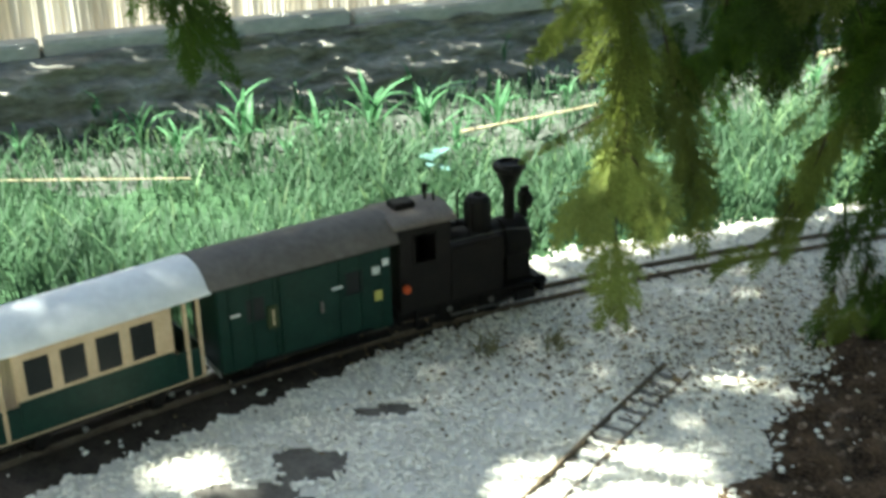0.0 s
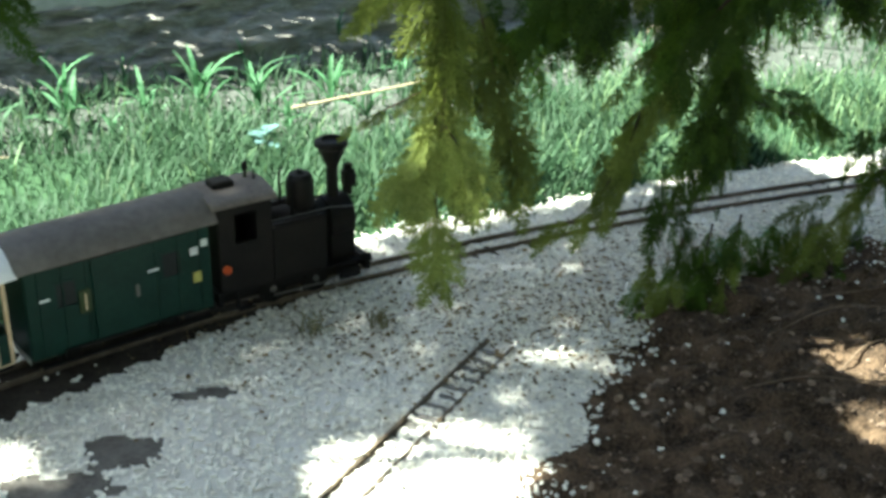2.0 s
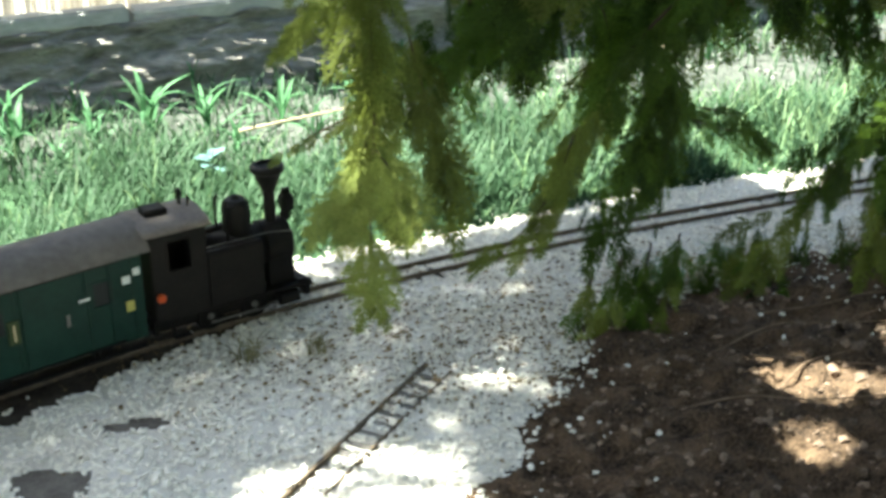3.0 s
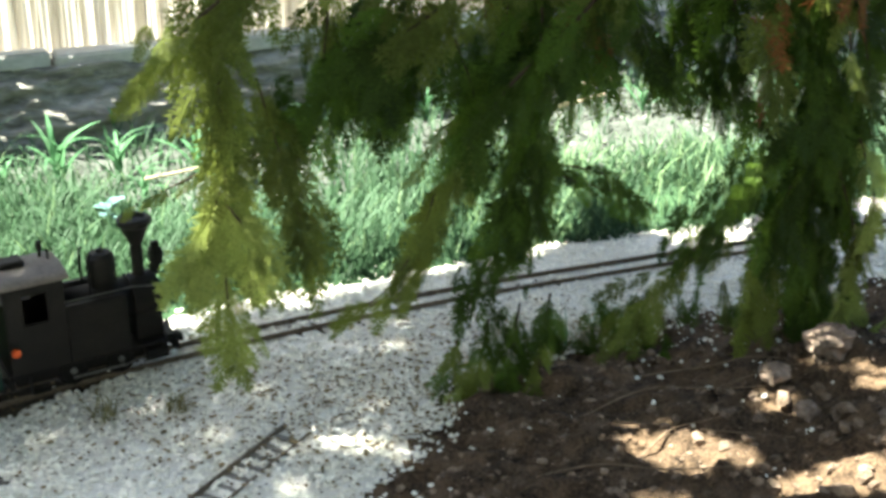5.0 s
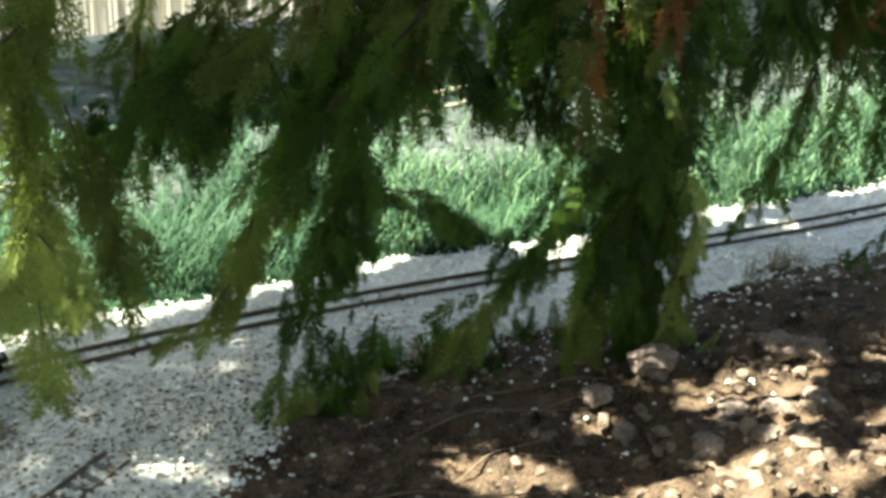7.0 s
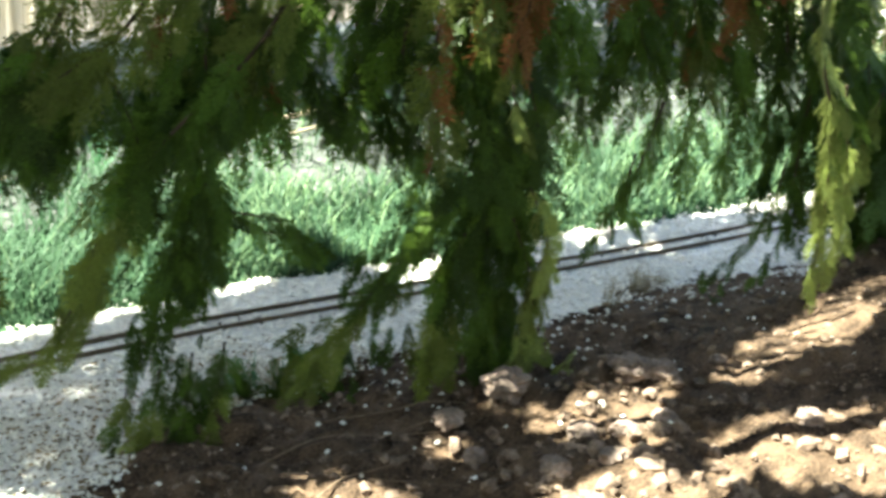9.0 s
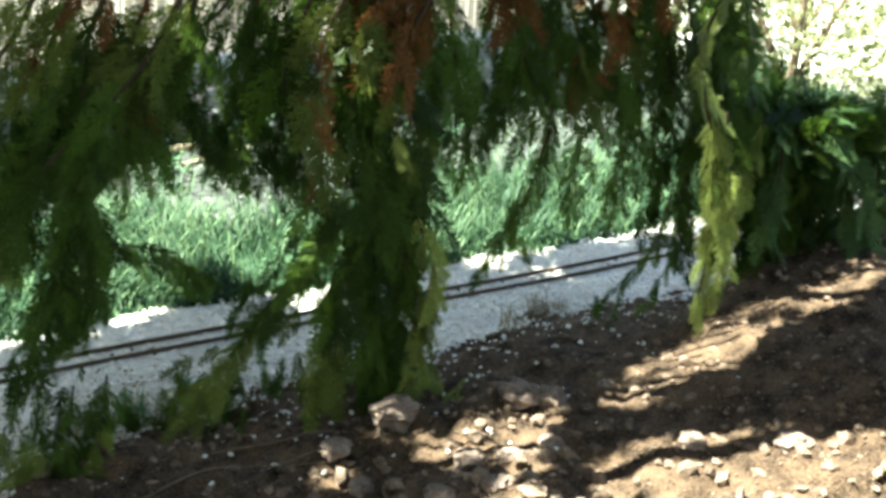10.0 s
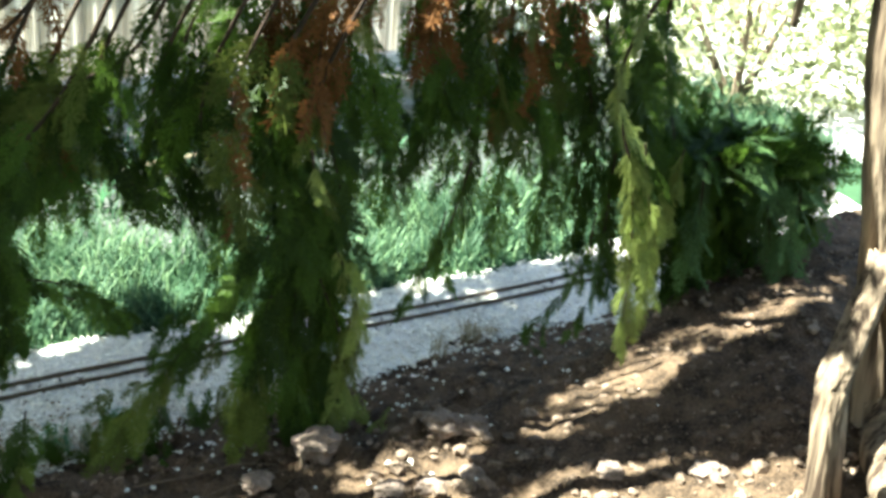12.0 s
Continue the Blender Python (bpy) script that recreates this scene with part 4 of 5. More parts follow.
    limb([(0.27, 1.81, 0.36), (0.30, 1.81, 0.31), (0.32, 1.81, 0.25)], 6, 0.1, "yellow", 0.8, 0)
    # limbs beside it
    limb([(0.55, 1.87, 0.70), (0.50, 1.87, 0.61), (0.48, 1.87, 0.54), (0.49, 1.87, 0.48)], 14, 0.11, "olive green green", 0.8, 2)
    limb([(0.65, 1.85, 0.70), (0.55, 1.85, 0.61), (0.45, 1.85, 0.55), (0.37, 1.85, 0.48)], 14, 0.11, "olive green", 0.7, 1)
    limb([(0.44, 1.87, 0.69), (0.42, 1.87, 0.59), (0.41, 1.87, 0.49), (0.38, 1.87, 0.44)], 10, 0.1, "olive green", 0.8, 1)
    limb([(0.58, 1.90, 0.61), (0.55, 1.90, 0.52), (0.51, 1.90, 0.46)], 9, 0.1, "green", 0.8, 1)
    # long limb sweeping down
    limb([(0.84, 1.85, 0.69), (0.76, 1.85, 0.59), (0.68, 1.85, 0.51), (0.61, 1.85, 0.41), (0.58, 1.85, 0.33), (0.54, 1.85, 0.21)], 26, 0.1, "olive green green olive olive", 0.7, 1)
    limb([(0.58, 1.84, 0.37), (0.55, 1.84, 0.28), (0.50, 1.84, 0.20), (0.43, 1.84, 0.16)], 8, 0.07, "olive", 0.6, 0)
    limb([(0.77, 1.88, 0.59), (0.73, 1.88, 0.49), (0.71, 1.88, 0.38), (0.67, 1.88, 0.26), (0.63, 1.88, 0.14)], 24, 0.095, "green", 0.7, 1)
    limb([(0.73, 1.88, 0.47), (0.74, 1.88, 0.38), (0.73, 1.88, 0.29), (0.71, 1.88, 0.25)], 13, 0.09, "green", 0.7, 1)
    limb([(0.73, 1.90, 0.38), (0.81, 1.90, 0.37), (0.86, 1.90, 0.35), (0.91, 1.90, 0.30)], 10, 0.05, "green", 0.7, 0)
    limb([(0.81, 1.92, 0.68), (0.82, 1.92, 0.58), (0.80, 1.92, 0.51)], 12, 0.12, "brown green", 0.9, 1)
    limb([(0.70, 1.92, 0.68), (0.69, 1.92, 0.60), (0.67, 1.92, 0.53)], 10, 0.12, "olive green", 0.9, 1)
    limb([(0.75, 1.90, 0.69), (0.74, 1.90, 0.60), (0.74, 1.90, 0.53)], 9, 0.1, "green", 0.8, 1)
    limb([(0.76, 1.85, 0.18), (0.75, 1.85, 0.11), (0.74, 1.85, 0.02)], 11, 0.055, "green olive", 1.1, 0)
    limb([(0.71, 1.84, 0.17), (0.70, 1.84, 0.09), (0.69, 1.84, 0.01)], 12, 0.055, "green", 1.1, 1)
    limb([(0.66, 1.83, 0.15), (0.65, 1.83, 0.09), (0.64, 1.83, 0.03)], 11, 0.052, "green olive", 1.1, 0)
    limb([(0.61, 1.82, 0.12), (0.60, 1.82, 0.08), (0.59, 1.82, 0.04)], 8, 0.045, "olive green", 1.1, 0)
    # the dark middle curtain
    limb([(0.88, 1.93, 0.68), (0.90, 1.93, 0.58), (0.94, 1.93, 0.50)], 11, 0.11, "green", 0.8, 1)
    limb([(0.97, 1.93, 0.68), (0.98, 1.93, 0.57), (1.02, 1.93, 0.47)], 11, 0.11, "green", 0.8, 1)
    limb([(1.04, 1.90, 0.68), (1.04, 1.90, 0.56), (1.06, 1.90, 0.47)], 11, 0.11, "green", 0.8, 1)
    limb([(1.14, 1.88, 0.68), (1.17, 1.88, 0.50), (1.18, 1.88, 0.32), (1.18, 1.88, 0.11)], 34, 0.13, "brown green green green green", 0.7, 2)
    limb([(1.19, 1.90, 0.54), (1.22, 1.90, 0.40), (1.22, 1.90, 0.24), (1.22, 1.90, 0.09)], 20, 0.11, "green", 0.7, 2)
    limb([(1.08, 1.86, 0.69), (1.08, 1.86, 0.54), (1.09, 1.86, 0.45)], 11, 0.11, "brown brown green", 0.7, 0)
    limb([(1.21, 1.88, 0.68), (1.23, 1.88, 0.58), (1.25, 1.88, 0.50), (1.26, 1.88, 0.40)], 12, 0.12, "brown green green", 0.8, 1)
    limb([(1.19, 1.84, 0.59), (1.20, 1.84, 0.54), (1.22, 1.84, 0.51)], 4, 0.06, "yellow olive", 0.3, 0)
    limb([(1.13, 1.85, 0.45), (1.06, 1.85, 0.35), (0.98, 1.85, 0.24), (0.88, 1.85, 0.11)], 26, 0.08, "green green olive", 0.6, 1)
    limb([(1.14, 1.87, 0.34), (1.11, 1.87, 0.25), (1.09, 1.87, 0.11)], 16, 0.1, "green olive", 0.7, 1)
    limb([(1.22, 1.88, 0.36), (1.26, 1.88, 0.24), (1.26, 1.88, 0.09)], 20, 0.06, "green olive yellow", 0.8, 0)
    limb([(1.24, 1.87, 0.42), (1.28, 1.87, 0.31), (1.25, 1.87, 0.21)], 14, 0.055, "yellow", 0.8, 0)
    limb([(1.27, 1.87, 0.29), (1.26, 1.87, 0.17), (1.23, 1.87, 0.08)], 18, 0.05, "olive yellow yellow", 0.9, 0)
    # browning tops
    limb([(1.10, 1.92, 0.83), (1.06, 1.92, 0.73), (1.02, 1.92, 0.63)], 13, 0.1, "green", 0.8, 0)
    limb([(1.16, 1.93, 0.83), (1.16, 1.93, 0.71), (1.15, 1.93, 0.57)], 16, 0.1, "brown", 0.8, 0)
    limb([(1.23, 1.90, 0.83), (1.21, 1.90, 0.71), (1.19, 1.90, 0.59)], 14, 0.1, "brown brown green", 0.8, 0)
    limb([(1.20, 1.95, 0.82), (1.20, 1.95, 0.71), (1.21, 1.95, 0.60)], 10, 0.11, "green", 0.9, 1)
    limb([(0.99, 1.92, 0.83), (0.93, 1.92, 0.73), (0.91, 1.92, 0.64)], 9, 0.08, "green", 0.8, 0)
    limb([(1.05, 1.93, 0.82), (1.01, 1.93, 0.73), (0.99, 1.93, 0.65)], 9, 0.1, "green", 0.9, 1)
    limb([(0.95, 1.92, 0.74), (0.85, 1.92, 0.67), (0.75, 1.92, 0.57)], 10, 0.065, "green", 0.7, 0)
    limb([(0.84, 1.92, 0.66), (0.83, 1.92, 0.60), (0.84, 1.92, 0.54)], 6, 0.06, "brown", 0.4, 0)
    limb([(1.28, 1.95, 0.83), (1.27, 1.95, 0.69), (1.28, 1.95, 0.59)], 12, 0.1, "brown green", 0.8, 0)
    # feathery sprays over the far track
    limb([(1.50, 1.98, 0.52), (1.47, 1.98, 0.41), (1.43, 1.98, 0.33), (1.39, 1.98, 0.26)], 11, 0.065, "green", 0.6, 0)
    limb([(1.46, 1.98, 0.43), (1.45, 1.98, 0.36), (1.47, 1.98, 0.31)], 5, 0.06, "green", 0.6, 0)
    limb([(1.31, 1.97, 0.80), (1.32, 1.97, 0.64), (1.36, 1.97, 0.48)], 14, 0.11, "brown green green", 0.8, 1)
    limb([(1.40, 2.00, 0.79), (1.43, 2.00, 0.63), (1.40, 2.00, 0.52)], 14, 0.1, "green", 0.8, 1)
    limb([(1.49, 2.02, 0.79), (1.52, 2.02, 0.62), (1.50, 2.02, 0.42)], 16, 0.1, "green", 0.7, 1)
    limb([(1.56, 2.00, 0.80), (1.58, 2.00, 0.63), (1.56, 2.00, 0.41)], 16, 0.1, "brown green green", 0.7, 0)
    limb([(1.64, 2.02, 0.80), (1.67, 2.02, 0.60), (1.65, 2.02, 0.40)], 16, 0.1, "green", 0.7, 1)
    limb([(1.68, 2.00, 0.80), (1.71, 2.00, 0.60), (1.71, 2.00, 0.44)], 14, 0.1, "green", 0.7, 0)
    limb([(1.74, 1.97, 0.42), (1.72, 1.97, 0.31), (1.63, 1.97, 0.20)], 12, 0.05, "green", 0.5, 0)
    limb([(1.78, 1.97, 0.36), (1.76, 1.97, 0.28), (1.71, 1.97, 0.19)], 9, 0.05, "green", 0.5, 0)
    limb([(1.72, 1.97, 0.80), (1.76, 1.97, 0.60), (1.76, 1.97, 0.41), (1.76, 1.97, 0.33)], 18, 0.1, "green", 0.7, 2)
    limb([(1.70, 1.86, 0.71), (1.74, 1.86, 0.53), (1.76, 1.86, 0.38), (1.76, 1.86, 0.23)], 26, 0.075, "yellow", 0.7, 0)
    limb([(1.76, 1.86, 0.58), (1.79, 1.86, 0.43), (1.80, 1.86, 0.29)], 16, 0.07, "green yellow yellow", 0.7, 0)
    limb([(1.85, 2.00, 0.80), (1.87, 2.00, 0.64), (1.91, 2.00, 0.47)], 14, 0.1, "green", 0.8, 1)
    limb([(0.72, 1.93, 0.40), (0.80, 1.93, 0.34), (0.91, 1.93, 0.31)], 9, 0.07, "green", 0.7, 0)
    limb([(0.81, 1.90, 0.82), (0.74, 1.90, 0.74), (0.68, 1.90, 0.68)], 10, 0.1, "brown", 0.7, 0)
    limb([(1.42, 1.98, 0.80), (1.43, 1.98, 0.69), (1.46, 1.98, 0.59)], 14, 0.11, "brown green", 0.9, 1)
    limb([(1.51, 1.98, 0.80), (1.53, 1.98, 0.69), (1.56, 1.98, 0.60)], 12, 0.11, "olive green brown", 0.9, 1)
    limb([(1.59, 1.98, 0.80), (1.61, 1.98, 0.68), (1.60, 1.98, 0.56)], 14, 0.11, "brown brown green", 0.9, 1)
    limb([(1.66, 1.98, 0.80), (1.70, 1.98, 0.67), (1.72, 1.98, 0.55)], 12, 0.11, "brown green green", 0.8, 1)
    limb([(1.77, 1.95, 0.81), (1.80, 1.95, 0.71), (1.79, 1.95, 0.66)], 12, 0.1, "green", 0.9, 1)
    limb([(1.79, 1.95, 0.65), (1.81, 1.95, 0.56), (1.81, 1.95, 0.47)], 12, 0.09, "green", 0.7, 2)
    limb([(1.87, 1.92, 0.55), (1.85, 1.92, 0.46), (1.83, 1.92, 0.34)], 14, 0.06, "olive yellow yellow", 0.5, 0)
    limb([(0.61, 1.90, 0.58), (0.64, 1.90, 0.49), (0.64, 1.90, 0.42)], 10, 0.11, "green", 0.8, 1)
    # the sprig that hangs alone over the bank's far end
    bough(tree, [(-0.20, 1.66, 1.35), (-0.36, 1.61, 0.95), (-0.38, 1.60, 0.74), (-0.30, 1.60, 0.60)], 22, 0.12, "olive green", 0.9, 1, 0.006)
    return tree


CONIFER = build_conifer()
joined_sprays(CONIFER)


def build_shrub():
    shrub = tagged(new("conifer_shrub"), "dense dark green conifer shrub on the soil ridge", "shrub")
    part("trunk", tube([(2.08, 2.06, 0.1), (2.09, 2.06, 0.3), (2.07, 2.05, 0.48)], [0.02, 0.016, 0.008]), BARK, shrub)
    for pts in ([(2.05, 2.06, 0.40), (1.97, 2.0, 0.49), (1.94, 1.98, 0.24)], [(2.06, 2.06, 0.45), (2.04, 2.02, 0.49), (2.02, 2.0, 0.26)], [(2.08, 2.06, 0.45), (2.11, 2.02, 0.49), (2.09, 2.0, 0.27)],
                [(2.09, 2.06, 0.4), (2.19, 2.03, 0.49), (2.20, 2.03, 0.30)], [(2.08, 2.07, 0.40), (2.12, 2.12, 0.49), (2.13, 2.14, 0.28)], [(2.06, 2.07, 0.40), (1.99, 2.12, 0.49), (1.97, 2.14, 0.26)]):
        bough(shrub, pts, 22, 0.13, "green", 0.9, 4, 0.005)
    for pts in ([(2.06, 2.04, 0.50), (2.04, 1.97, 0.55), (2.06, 1.94, 0.46), (2.09, 1.94, 0.35)], [(2.05, 2.04, 0.48), (1.95, 1.97, 0.51), (1.93, 1.94, 0.43), (1.92, 1.94, 0.34)], [(2.09, 2.03, 0.46), (2.15, 1.97, 0.46), (2.13, 1.94, 0.36), (2.14, 1.94, 0.29)]):
        bough(shrub, pts, 13, 0.10, "fresh", 0.7, 0, 0.003)
    joined_sprays(shrub)


build_shrub()


# ---- unseen tree crowns added overhead for shade, with the gaps that let the sun through ----
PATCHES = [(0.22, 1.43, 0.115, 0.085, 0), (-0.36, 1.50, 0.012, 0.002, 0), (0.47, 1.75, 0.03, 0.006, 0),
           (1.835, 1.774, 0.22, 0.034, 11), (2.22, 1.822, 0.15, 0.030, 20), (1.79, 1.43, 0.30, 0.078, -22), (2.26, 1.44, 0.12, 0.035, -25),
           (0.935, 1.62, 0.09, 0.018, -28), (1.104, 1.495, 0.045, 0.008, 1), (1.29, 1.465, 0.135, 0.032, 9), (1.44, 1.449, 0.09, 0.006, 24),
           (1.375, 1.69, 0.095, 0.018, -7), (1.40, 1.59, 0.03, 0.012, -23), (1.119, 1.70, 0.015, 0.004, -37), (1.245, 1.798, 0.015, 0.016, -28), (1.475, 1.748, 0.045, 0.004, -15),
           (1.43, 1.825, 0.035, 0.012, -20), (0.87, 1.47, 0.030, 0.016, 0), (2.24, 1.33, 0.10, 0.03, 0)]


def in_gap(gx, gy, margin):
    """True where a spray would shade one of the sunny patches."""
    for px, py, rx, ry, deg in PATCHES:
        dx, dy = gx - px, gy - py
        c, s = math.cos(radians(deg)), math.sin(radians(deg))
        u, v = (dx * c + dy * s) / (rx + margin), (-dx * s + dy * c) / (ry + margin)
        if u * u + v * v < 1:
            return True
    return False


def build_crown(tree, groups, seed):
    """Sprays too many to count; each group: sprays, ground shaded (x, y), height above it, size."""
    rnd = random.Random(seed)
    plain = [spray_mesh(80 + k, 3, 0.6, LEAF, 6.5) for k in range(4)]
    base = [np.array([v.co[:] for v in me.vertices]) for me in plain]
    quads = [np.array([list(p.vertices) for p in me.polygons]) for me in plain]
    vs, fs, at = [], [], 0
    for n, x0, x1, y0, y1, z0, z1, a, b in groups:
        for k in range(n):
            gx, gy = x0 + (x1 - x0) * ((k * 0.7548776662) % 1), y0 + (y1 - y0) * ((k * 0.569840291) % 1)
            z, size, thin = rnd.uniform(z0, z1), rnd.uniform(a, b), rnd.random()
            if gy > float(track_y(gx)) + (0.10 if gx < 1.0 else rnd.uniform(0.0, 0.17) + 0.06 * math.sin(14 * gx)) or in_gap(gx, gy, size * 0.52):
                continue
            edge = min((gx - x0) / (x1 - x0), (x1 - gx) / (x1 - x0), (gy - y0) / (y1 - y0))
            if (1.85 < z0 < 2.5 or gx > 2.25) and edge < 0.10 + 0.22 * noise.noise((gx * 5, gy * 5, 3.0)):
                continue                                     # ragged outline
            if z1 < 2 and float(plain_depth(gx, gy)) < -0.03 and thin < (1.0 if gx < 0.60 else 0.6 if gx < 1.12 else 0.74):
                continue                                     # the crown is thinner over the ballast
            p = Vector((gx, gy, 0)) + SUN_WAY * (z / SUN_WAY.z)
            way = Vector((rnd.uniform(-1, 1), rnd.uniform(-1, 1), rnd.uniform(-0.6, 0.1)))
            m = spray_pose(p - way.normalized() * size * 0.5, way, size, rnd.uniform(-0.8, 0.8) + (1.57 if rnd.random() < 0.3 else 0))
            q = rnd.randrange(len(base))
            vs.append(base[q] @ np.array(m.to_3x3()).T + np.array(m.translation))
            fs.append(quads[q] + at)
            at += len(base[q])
    ob = from_arrays("crown", np.concatenate(vs).tolist(), np.concatenate(fs).tolist(), LEAF_SHADE, tree)
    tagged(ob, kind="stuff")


# added out of view to shade the soil; the last group blocks skylight in front
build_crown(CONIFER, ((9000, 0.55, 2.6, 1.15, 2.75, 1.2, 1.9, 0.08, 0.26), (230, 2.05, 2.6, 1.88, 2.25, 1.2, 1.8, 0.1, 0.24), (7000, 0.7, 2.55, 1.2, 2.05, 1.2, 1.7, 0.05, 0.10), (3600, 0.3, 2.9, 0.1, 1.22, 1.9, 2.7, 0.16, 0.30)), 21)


def build_shade_tree():
    """An unseen tree, added beside the line so that its shade falls on the gravel."""
    tree = tagged(new("unseen_shade_tree"), "tall leafy tree added out of view to shade the gravel", "tree")
    x, y = -2.5, 2.35
    spine = smooth_path([(x, y, 0.0), (x + 0.03, y - 0.02, 1.2), (x + 0.1, y, 2.4), (x + 0.3, y - 0.05, 3.6), (x + 0.45, y, 4.2)], 6)
    n = len(spine)
    part("trunk", tube(spine, [0.12 - 0.095 * i / (n - 1) for i in range(n)], 16, 0.2, 6), BARK, tree, smooth=True)
    for k, end in enumerate(((-1.2, 1.9, 3.2), (-1.5, 2.6, 3.4), (-2.6, 1.8, 3.6), (-1.9, 2.2, 3.9), (-1.0, 2.3, 3.6), (-2.3, 2.8, 3.3))):
        a, e = Vector((x + 0.09, y, 2.3 + 0.12 * k)), Vector(end)
        path = smooth_path([a, a.lerp(e, 0.55) + Vector((0, 0, 0.15)), e], 6)
        part("bough", tube(path, [0.045 - 0.035 * i / (len(path) - 1) for i in range(len(path))], 8, 0.2, k), BARK, tree)
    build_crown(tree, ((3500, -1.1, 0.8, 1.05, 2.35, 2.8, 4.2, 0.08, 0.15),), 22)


build_shade_tree()


# ---- plain unseen walls, added to hold back skylight from the open sides ----
def build_sky_block(name, x0, x1, y0, y1, top, mat, label):
    ob = link(name, slab(x0, x1, y0, y1, -0.2, top, 0.01), mat)
    tagged(ob, label, "wall", kind="structure")


build_sky_block("wall_south", -4.5, 5.3, -1.75, -1.5, 5.0, RENDER, "plain grey wall added unseen behind the camera to cut the skylight")
build_sky_block("wall_west", -4.75, -4.5, -1.75, 5.0, 2.4, RENDER, "plain grey wall added unseen on the left to cut the skylight")


# ---- sunlit shrubs in the distance ----
def build_far_shrub(x, y, z, rx, ry, rz, n, seed):
    rnd = random.Random(seed)
    shrub = tagged(new("garden_shrub"), "bright sunlit yellow-green leafy shrub behind the railway", "shrub", "shrubs behind the railway")
    for k in range(4):
        part("branch", tube([(x, y, z), (x + rnd.uniform(-0.5, 0.5) * rx, y + rnd.uniform(-0.5, 0.5) * ry, z + rz * 1.2)], [0.02, 0.008]), BARK, shrub)
    vs, fs = [], []
    for _ in range(n):
        while True:
            a, b, c = rnd.uniform(-1, 1), rnd.uniform(-1, 1), rnd.uniform(0, 1)
            if 0.35 < a * a + b * b + (c * 1.6 - 0.6) ** 2 < 1 + 0.3 * noise.noise((a * 3, b * 3, c * 3 + seed)):
                break
        p = Vector((x + a * rx, y + b * ry, z + 2 * rz * c))
        d = Vector((rnd.uniform(-1, 1), rnd.uniform(-1, 1), rnd.uniform(-1, 0.5))).normalized()
        s = d.cross(Vector((rnd.uniform(-1, 1), rnd.uniform(-1, 1), 1))).normalized()
        ln = rnd.uniform(0.022, 0.055)
        k = len(vs)
        vs += [p, p + d * ln * 0.5 + s * ln * 0.28, p + d * ln, p + d * ln * 0.5 - s * ln * 0.28]
        fs.append((k, k + 1, k + 2, k + 3))
    tagged(from_arrays("leaves", vs, fs, LEAF_PALE, shrub), kind="stuff")


build_far_shrub(3.3, 4.1, 0.0, 0.5, 0.35, 0.35, 2600, 1)
build_far_shrub(4.1, 3.9, 0.0, 0.5, 0.4, 0.38, 2600, 2)
build_far_shrub(4.8, 4.6, 0.0, 0.6, 0.5, 0.4, 2600, 3)
build_far_shrub(3.9, 5.0, 0.0, 0.6, 0.4, 0.35, 1800, 4)
build_far_shrub(3.2, 4.9, 0.0, 0.5, 0.4, 0.30, 1500, 5)


# ---- weeds, sticks and rocks ----
def leaf_blade(length, width, arch, twist=0.0):
    """One arching broad grass leaf from the origin along +x."""
    bm = bmesh.new()
    rows = []
    n = 8
    for i in range(n + 1):
        u = i / n
        w = width * (0.55 + 1.2 * u) * (1 - u) ** 0.6 if u < 1 else 0.0
        c = Vector((length * (u - 0.15 * u * u), twist * u * u * length, length * arch * (1.5 * u - 1.6 * u * u)))
        rows.append([bm.verts.new(c + Vector((0, -w, 0.15 * w))), bm.verts.new(c), bm.verts.new(c + Vector((0, w, 0.15 * w)))])
    for a, b in zip(rows, rows[1:]):
        for k in range(2):
            bm.faces.new((a[k], a[k + 1], b[k + 1], b[k]))
    return bm


def build_grass_plant(x, y, n, size, seed, z=None):
    rnd = random.Random(seed)
    plant = tagged(new("broad_grass"), "bright green broad-leaved grass clump growing below the bank", "grass plant", "weeds below the bank")
    plant.matrix_basis = pose(x, y, float(height(x, y)) if z is None else z)
    for k in range(n):
        ob = part("leaf", leaf_blade(size * rnd.uniform(0.6, 1.15), size * rnd.uniform(0.028, 0.052), rnd.uniform(0.0, 0.75), rnd.uniform(-0.25, 0.25)), BLADE, plant)
        ob.matrix_basis = pose(0, 0, 0, 0, rnd.uniform(-78, -28), 360 * k / n + rnd.uniform(-25, 25))


for k, (x, y, n, size) in enumerate(((-0.47, 2.80, 10, 0.20), (-0.18, 2.86, 10, 0.20), (-0.05, 2.90, 9, 0.18), (-0.30, 2.82, 8, 0.15), (-0.72, 2.84, 7, 0.15), (0.12, 2.96, 7, 0.15), (-0.62, 2.74, 7, 0.13), (0.02, 2.78, 7, 0.13), (0.2, 2.84, 6, 0.13),
                                     (-0.98, 2.75, 6, 0.11), (0.30, 3.08, 6, 0.13), (0.55, 3.1, 6, 0.12), (0.95, 3.2, 7, 0.13), (1.3, 3.35, 6, 0.12), (1.8, 3.5, 7, 0.14), (-0.36, 2.72, 6, 0.1), (-0.80, 2.92, 6, 0.10), (-0.58, 2.97, 5, 0.09), (0.4, 3.22, 7, 0.11), (0.7, 3.32, 7, 0.12), (1.1, 3.46, 6, 0.11))):
    build_grass_plant(x, y, n + 4, size, 60 + k)

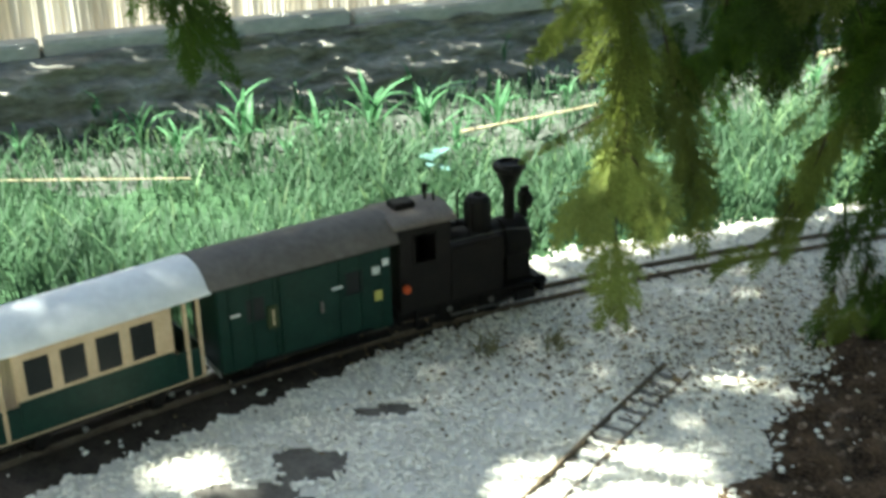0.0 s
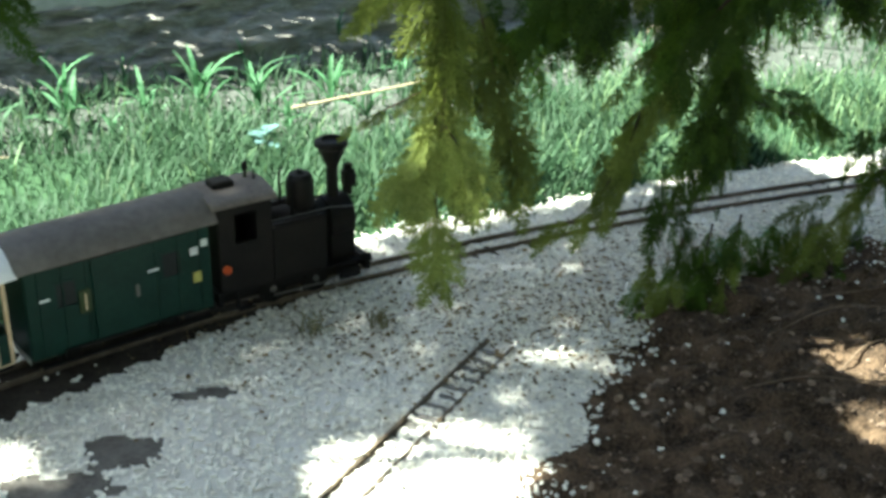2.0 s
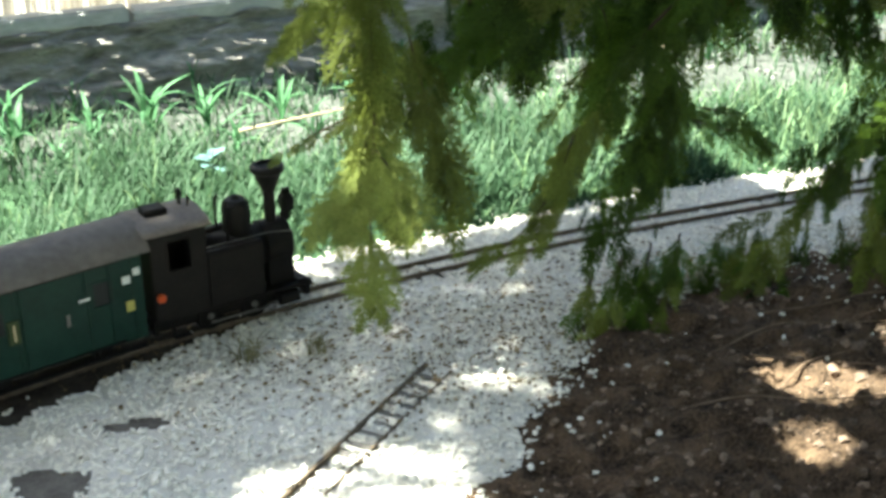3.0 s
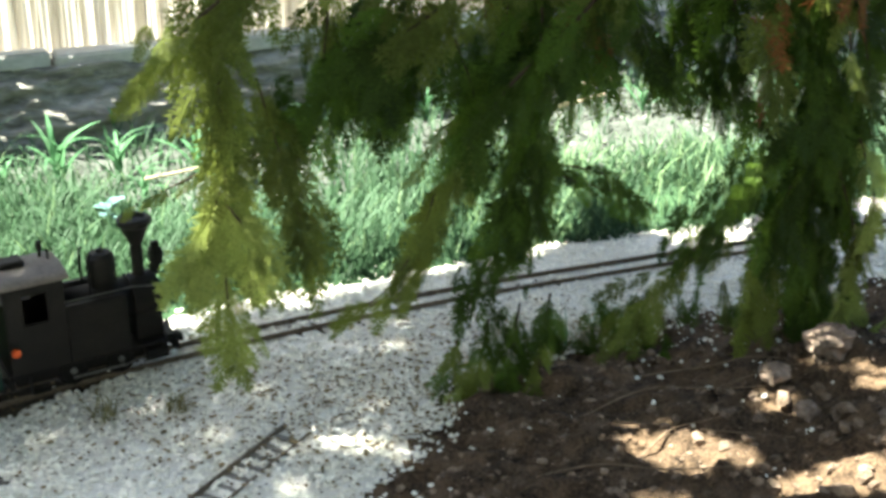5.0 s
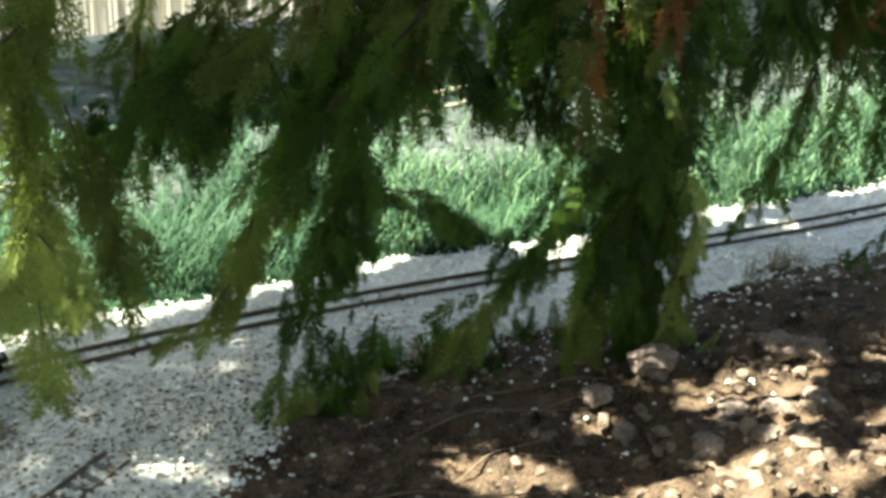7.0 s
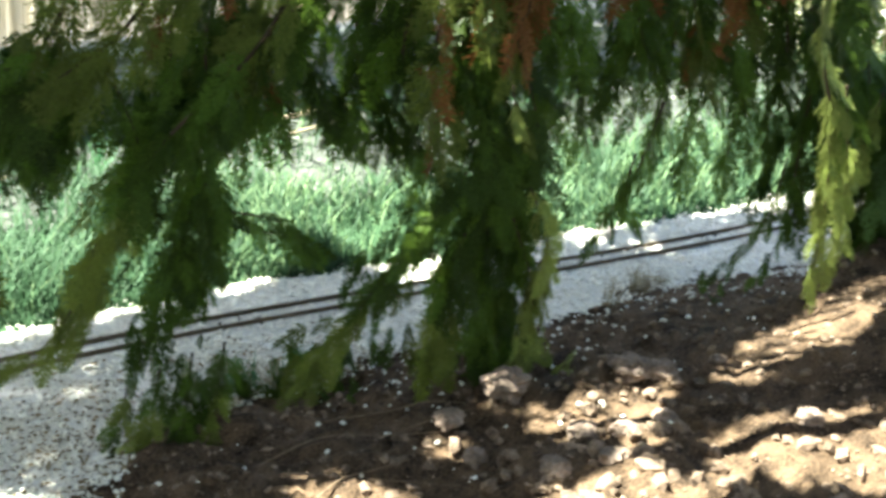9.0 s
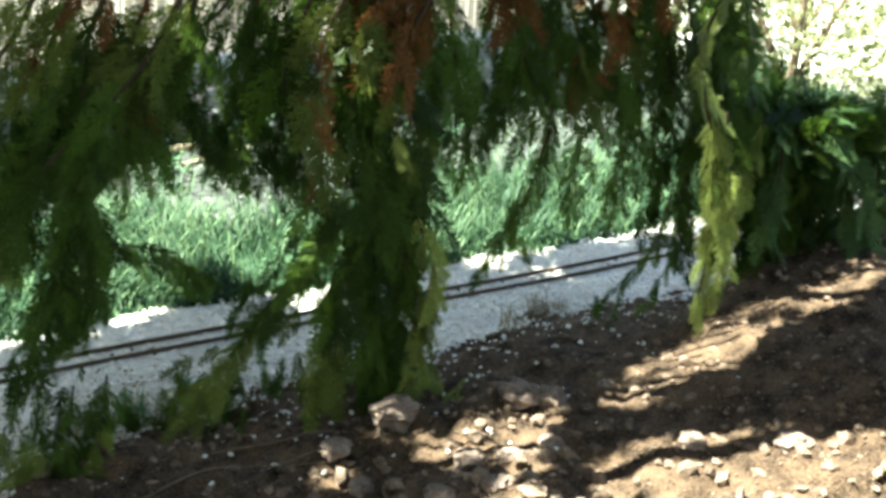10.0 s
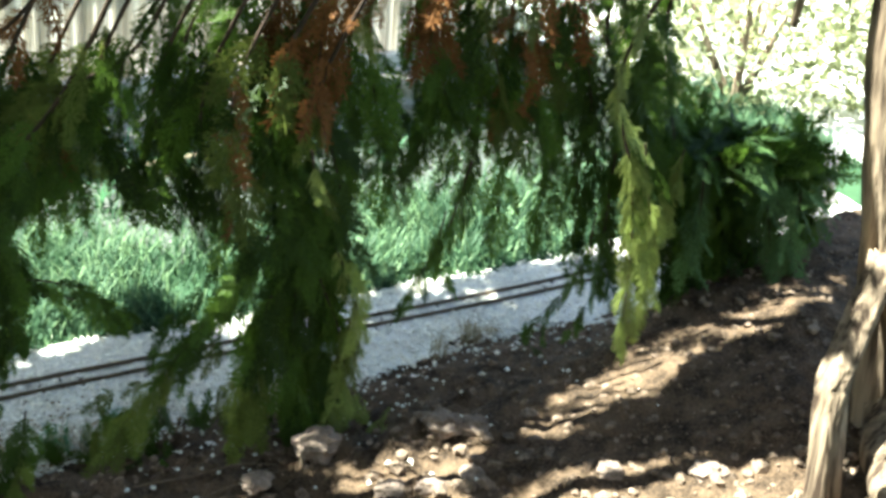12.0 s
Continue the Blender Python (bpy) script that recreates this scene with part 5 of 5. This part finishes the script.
for k, (x, up, size) in enumerate(((-0.85, 0.05, 0.09), (-0.55, 0.06, 0.08), (-0.38, 0.03, 0.10), (-0.1, 0.05, 0.09), (0.15, 0.07, 0.09), (0.45, 0.05, 0.08), (0.75, 0.06, 0.09), (1.05, 0.04, 0.1), (1.4, 0.06, 0.1))):
    build_grass_plant(x, bank_foot(x) + up - 0.02, 7, size, 160 + k, up * 1.2)

glau = tagged(new("glaucous_weed"), "pale blue-green broad leaf lying among the grass", "weed")
glau.matrix_basis = pose(-0.03, 2.60, 0.07)
for k in range(6):
    ob = part("leaf", leaf_blade(0.045 + 0.006 * (k % 3), 0.016, 0.15), BLUELEAF, glau)
    ob.matrix_basis = pose(0, 0, -0.004 * k, 0, -25 + 12 * (k % 3), 60 * k + 15)


def build_stick(a, b, r, label, sag=0.0):
    a, b = Vector(a), Vector(b)
    pts = [a.lerp(b, k / 6) + Vector((0, 0.006 * noise.noise((k, a.x * 9, 0)), -sag * math.sin(math.pi * k / 6))) for k in range(7)]
    tagged(link("stick", tube(pts, [r * (1 - 0.06 * k) for k in range(7)], 7, 0.15), STRAW), label, "stick")


build_stick((0.03, 2.72, 0.085), (0.36, 2.86, 0.10), 0.0038, "pale dry cane lying in the grass")
build_stick((-1.0, 2.56, 0.05), (-0.55, 2.55, 0.05), 0.0026, "pale dry stalk lying in the grass")
build_stick((0.98, 3.28, 0.09), (1.22, 3.40, 0.10), 0.008, "bleached split cane below the bank")
build_stick((1.0, 3.24, 0.06), (1.20, 3.30, 0.09), 0.006, "bleached split cane below the bank")


def build_rock(x, y, r, flat, seed, label, z=None):
    bm = bmesh.new()
    bmesh.ops.create_icosphere(bm, subdivisions=3, radius=1.0)
    for v in bm.verts:
        p = v.co.copy()
        k = 0.9 + 0.5 * abs(noise.noise(p * 1.3 + Vector((seed, 0, 0)))) + 0.3 * noise.noise(p * 2.6 + Vector((0, seed, 0))) + 0.1 * noise.noise(p * 7)
        v.co = Vector((p.x * r * k * 1.2, p.y * r * k, p.z * r * k * flat))
    ob = link("rock", bm, ROCK)
    ob.matrix_basis = pose(x, y, (rough_height(x, y) + r * flat * 0.35) if z is None else z, 0, 0, 40 * seed)
    tagged(ob, label, "rock")


build_rock(1.21, 1.81, 0.034, 0.75, 1, "rounded pinkish-brown stone on the dug soil")
for k, (x, y, r) in enumerate(((1.30, 1.68, 0.025), (1.42, 1.80, 0.030), (1.47, 1.79, 0.026), (1.36, 1.66, 0.022), (1.12, 1.66, 0.018), (1.43, 1.67, 0.02), (1.22, 1.58, 0.02), (1.30, 1.56, 0.018), (1.10, 1.75, 0.022), (1.62, 1.57, 0.02), (1.75, 1.50, 0.026), (1.57, 1.79, 0.012))):
    build_rock(x, y, r, 0.65, 2 + k, "earth-stained lump of stone in the dug soil")


def build_post(x, y):
    """A short pale post of three weathered blocks."""
    bm = bmesh.new()
    for k in range(3):
        box(bm, -0.022 + 0.002 * k, 0.022 - 0.001 * k, -0.02, 0.02, 0.092 * k, 0.092 * k + 0.088, 0.004)
    ob = link("post", bm, EDGING)
    ob.matrix_basis = pose(x, y, float(height(x, y)) - 0.01, 0, 0, 20)
    tagged(ob, "short pale grey weathered post behind the conifer shrub", "post")


build_post(2.83, 2.82)


def build_root(points, r):
    tagged(link("dry_twig", tube(smooth_path(points, 5), [r * (1.3 - 0.9 * i / (5 * (len(points) - 1))) for i in range(5 * (len(points) - 1) + 1)], 6, 0.3), DRY), "thin dry twig lying on dug soil", "twig")


def on_soil(x, y, up=0.006):
    return (x, y, rough_height(x, y) + up)


for pts, r in (([(0.83, 1.68), (0.90, 1.675), (0.97, 1.645), (1.08, 1.60)], 0.0015), ([(0.80, 1.75), (0.90, 1.77), (1.0, 1.755), (1.10, 1.74)], 0.0016), ([(0.92, 1.86), (1.02, 1.85), (1.08, 1.815), (1.14, 1.80)], 0.0017),
               ([(0.70, 1.60), (0.79, 1.585), (0.88, 1.55), (1.0, 1.54)], 0.0018), ([(1.02, 1.78), (1.09, 1.765), (1.17, 1.79)], 0.0014), ([(0.86, 1.62), (0.91, 1.655), (0.96, 1.655), (1.02, 1.67)], 0.0013)):
    build_root([on_soil(x, y) for x, y in pts], r)


def build_weed(x, y, n, size, seed, kind="green"):
    """A low scrap of conifer growth or weed at the soil's edge."""
    rnd = random.Random(seed)
    weed = tagged(new("low_weed"), "low leafy green weed at the edge of the soil", "weed", "weeds on the soil")
    z = rough_height(x, y)
    for k in range(n):
        ob = new("spray", rnd.choice(SPRAYS[kind]))
        ob.parent = weed
        a = rnd.uniform(0, 6.28)
        ob.matrix_basis = spray_pose(Vector((x + rnd.uniform(-0.5, 0.5) * size, y + rnd.uniform(-0.4, 0.4) * size, z)), Vector((math.cos(a), math.sin(a), rnd.uniform(0.5, 1.6))), size * rnd.uniform(0.6, 1.1), rnd.uniform(-1, 1))


build_weed(0.70, 1.87, 5, 0.07, 1)
build_weed(0.62, 1.85, 4, 0.06, 2, "yellow")
build_weed(1.30, 1.92, 7, 0.10, 3, "yellow")
build_weed(0.95, 1.95, 6, 0.07, 4)
build_weed(1.70, 2.1, 5, 0.05, 5)


def build_tuft(x, y, n, size, seed, mat):
    rnd = random.Random(seed)
    tuft = tagged(new("grass_tuft"), "thin dry tuft of grass in the gravel", "grass tuft", "tufts in the gravel")
    tuft.matrix_basis = pose(x, y, float(height(x, y)))
    for k in range(n):
        ob = part("blade", leaf_blade(size * rnd.uniform(0.5, 1.1), 0.0014, rnd.uniform(0.5, 1.2)), mat, tuft)
        ob.matrix_basis = pose(rnd.uniform(-0.3, 0.3) * size, rnd.uniform(-0.3, 0.3) * size, 0, 0, rnd.uniform(-70, -20), rnd.uniform(0, 360))


build_tuft(0.06, 1.835, 44, 0.055, 1, OLIVE_STRAW)
build_tuft(0.17, 1.85, 34, 0.045, 2, OLIVE_STRAW)
build_tuft(0.84, 2.02, 26, 0.09, 3, STRAW)
build_tuft(1.55, 2.22, 22, 0.07, 4, STRAW)
build_tuft(1.2, 2.11, 36, 0.09, 5, STRAW)
build_tuft(1.28, 2.12, 22, 0.07, 6, STRAW)
build_tuft(0.80, 2.02, 34, 0.08, 7, BLADE)
build_tuft(0.73, 2.00, 24, 0.06, 8, OLIVE_STRAW)
build_tuft(0.90, 2.07, 30, 0.08, 9, BLADE)
build_tuft(0.98, 2.10, 22, 0.07, 10, STRAW)
build_tuft(1.66, 2.33, 60, 0.075, 11, STRAW)
build_tuft(1.72, 2.36, 26, 0.05, 12, STRAW)
for k, (x, y, n, size) in enumerate(((0.84, 1.99, 8, 0.08), (0.93, 2.02, 8, 0.08), (1.02, 2.03, 7, 0.07), (0.77, 1.97, 7, 0.07), (1.12, 2.0, 6, 0.06))):
    build_weed(x, y, n, size, 20 + k)
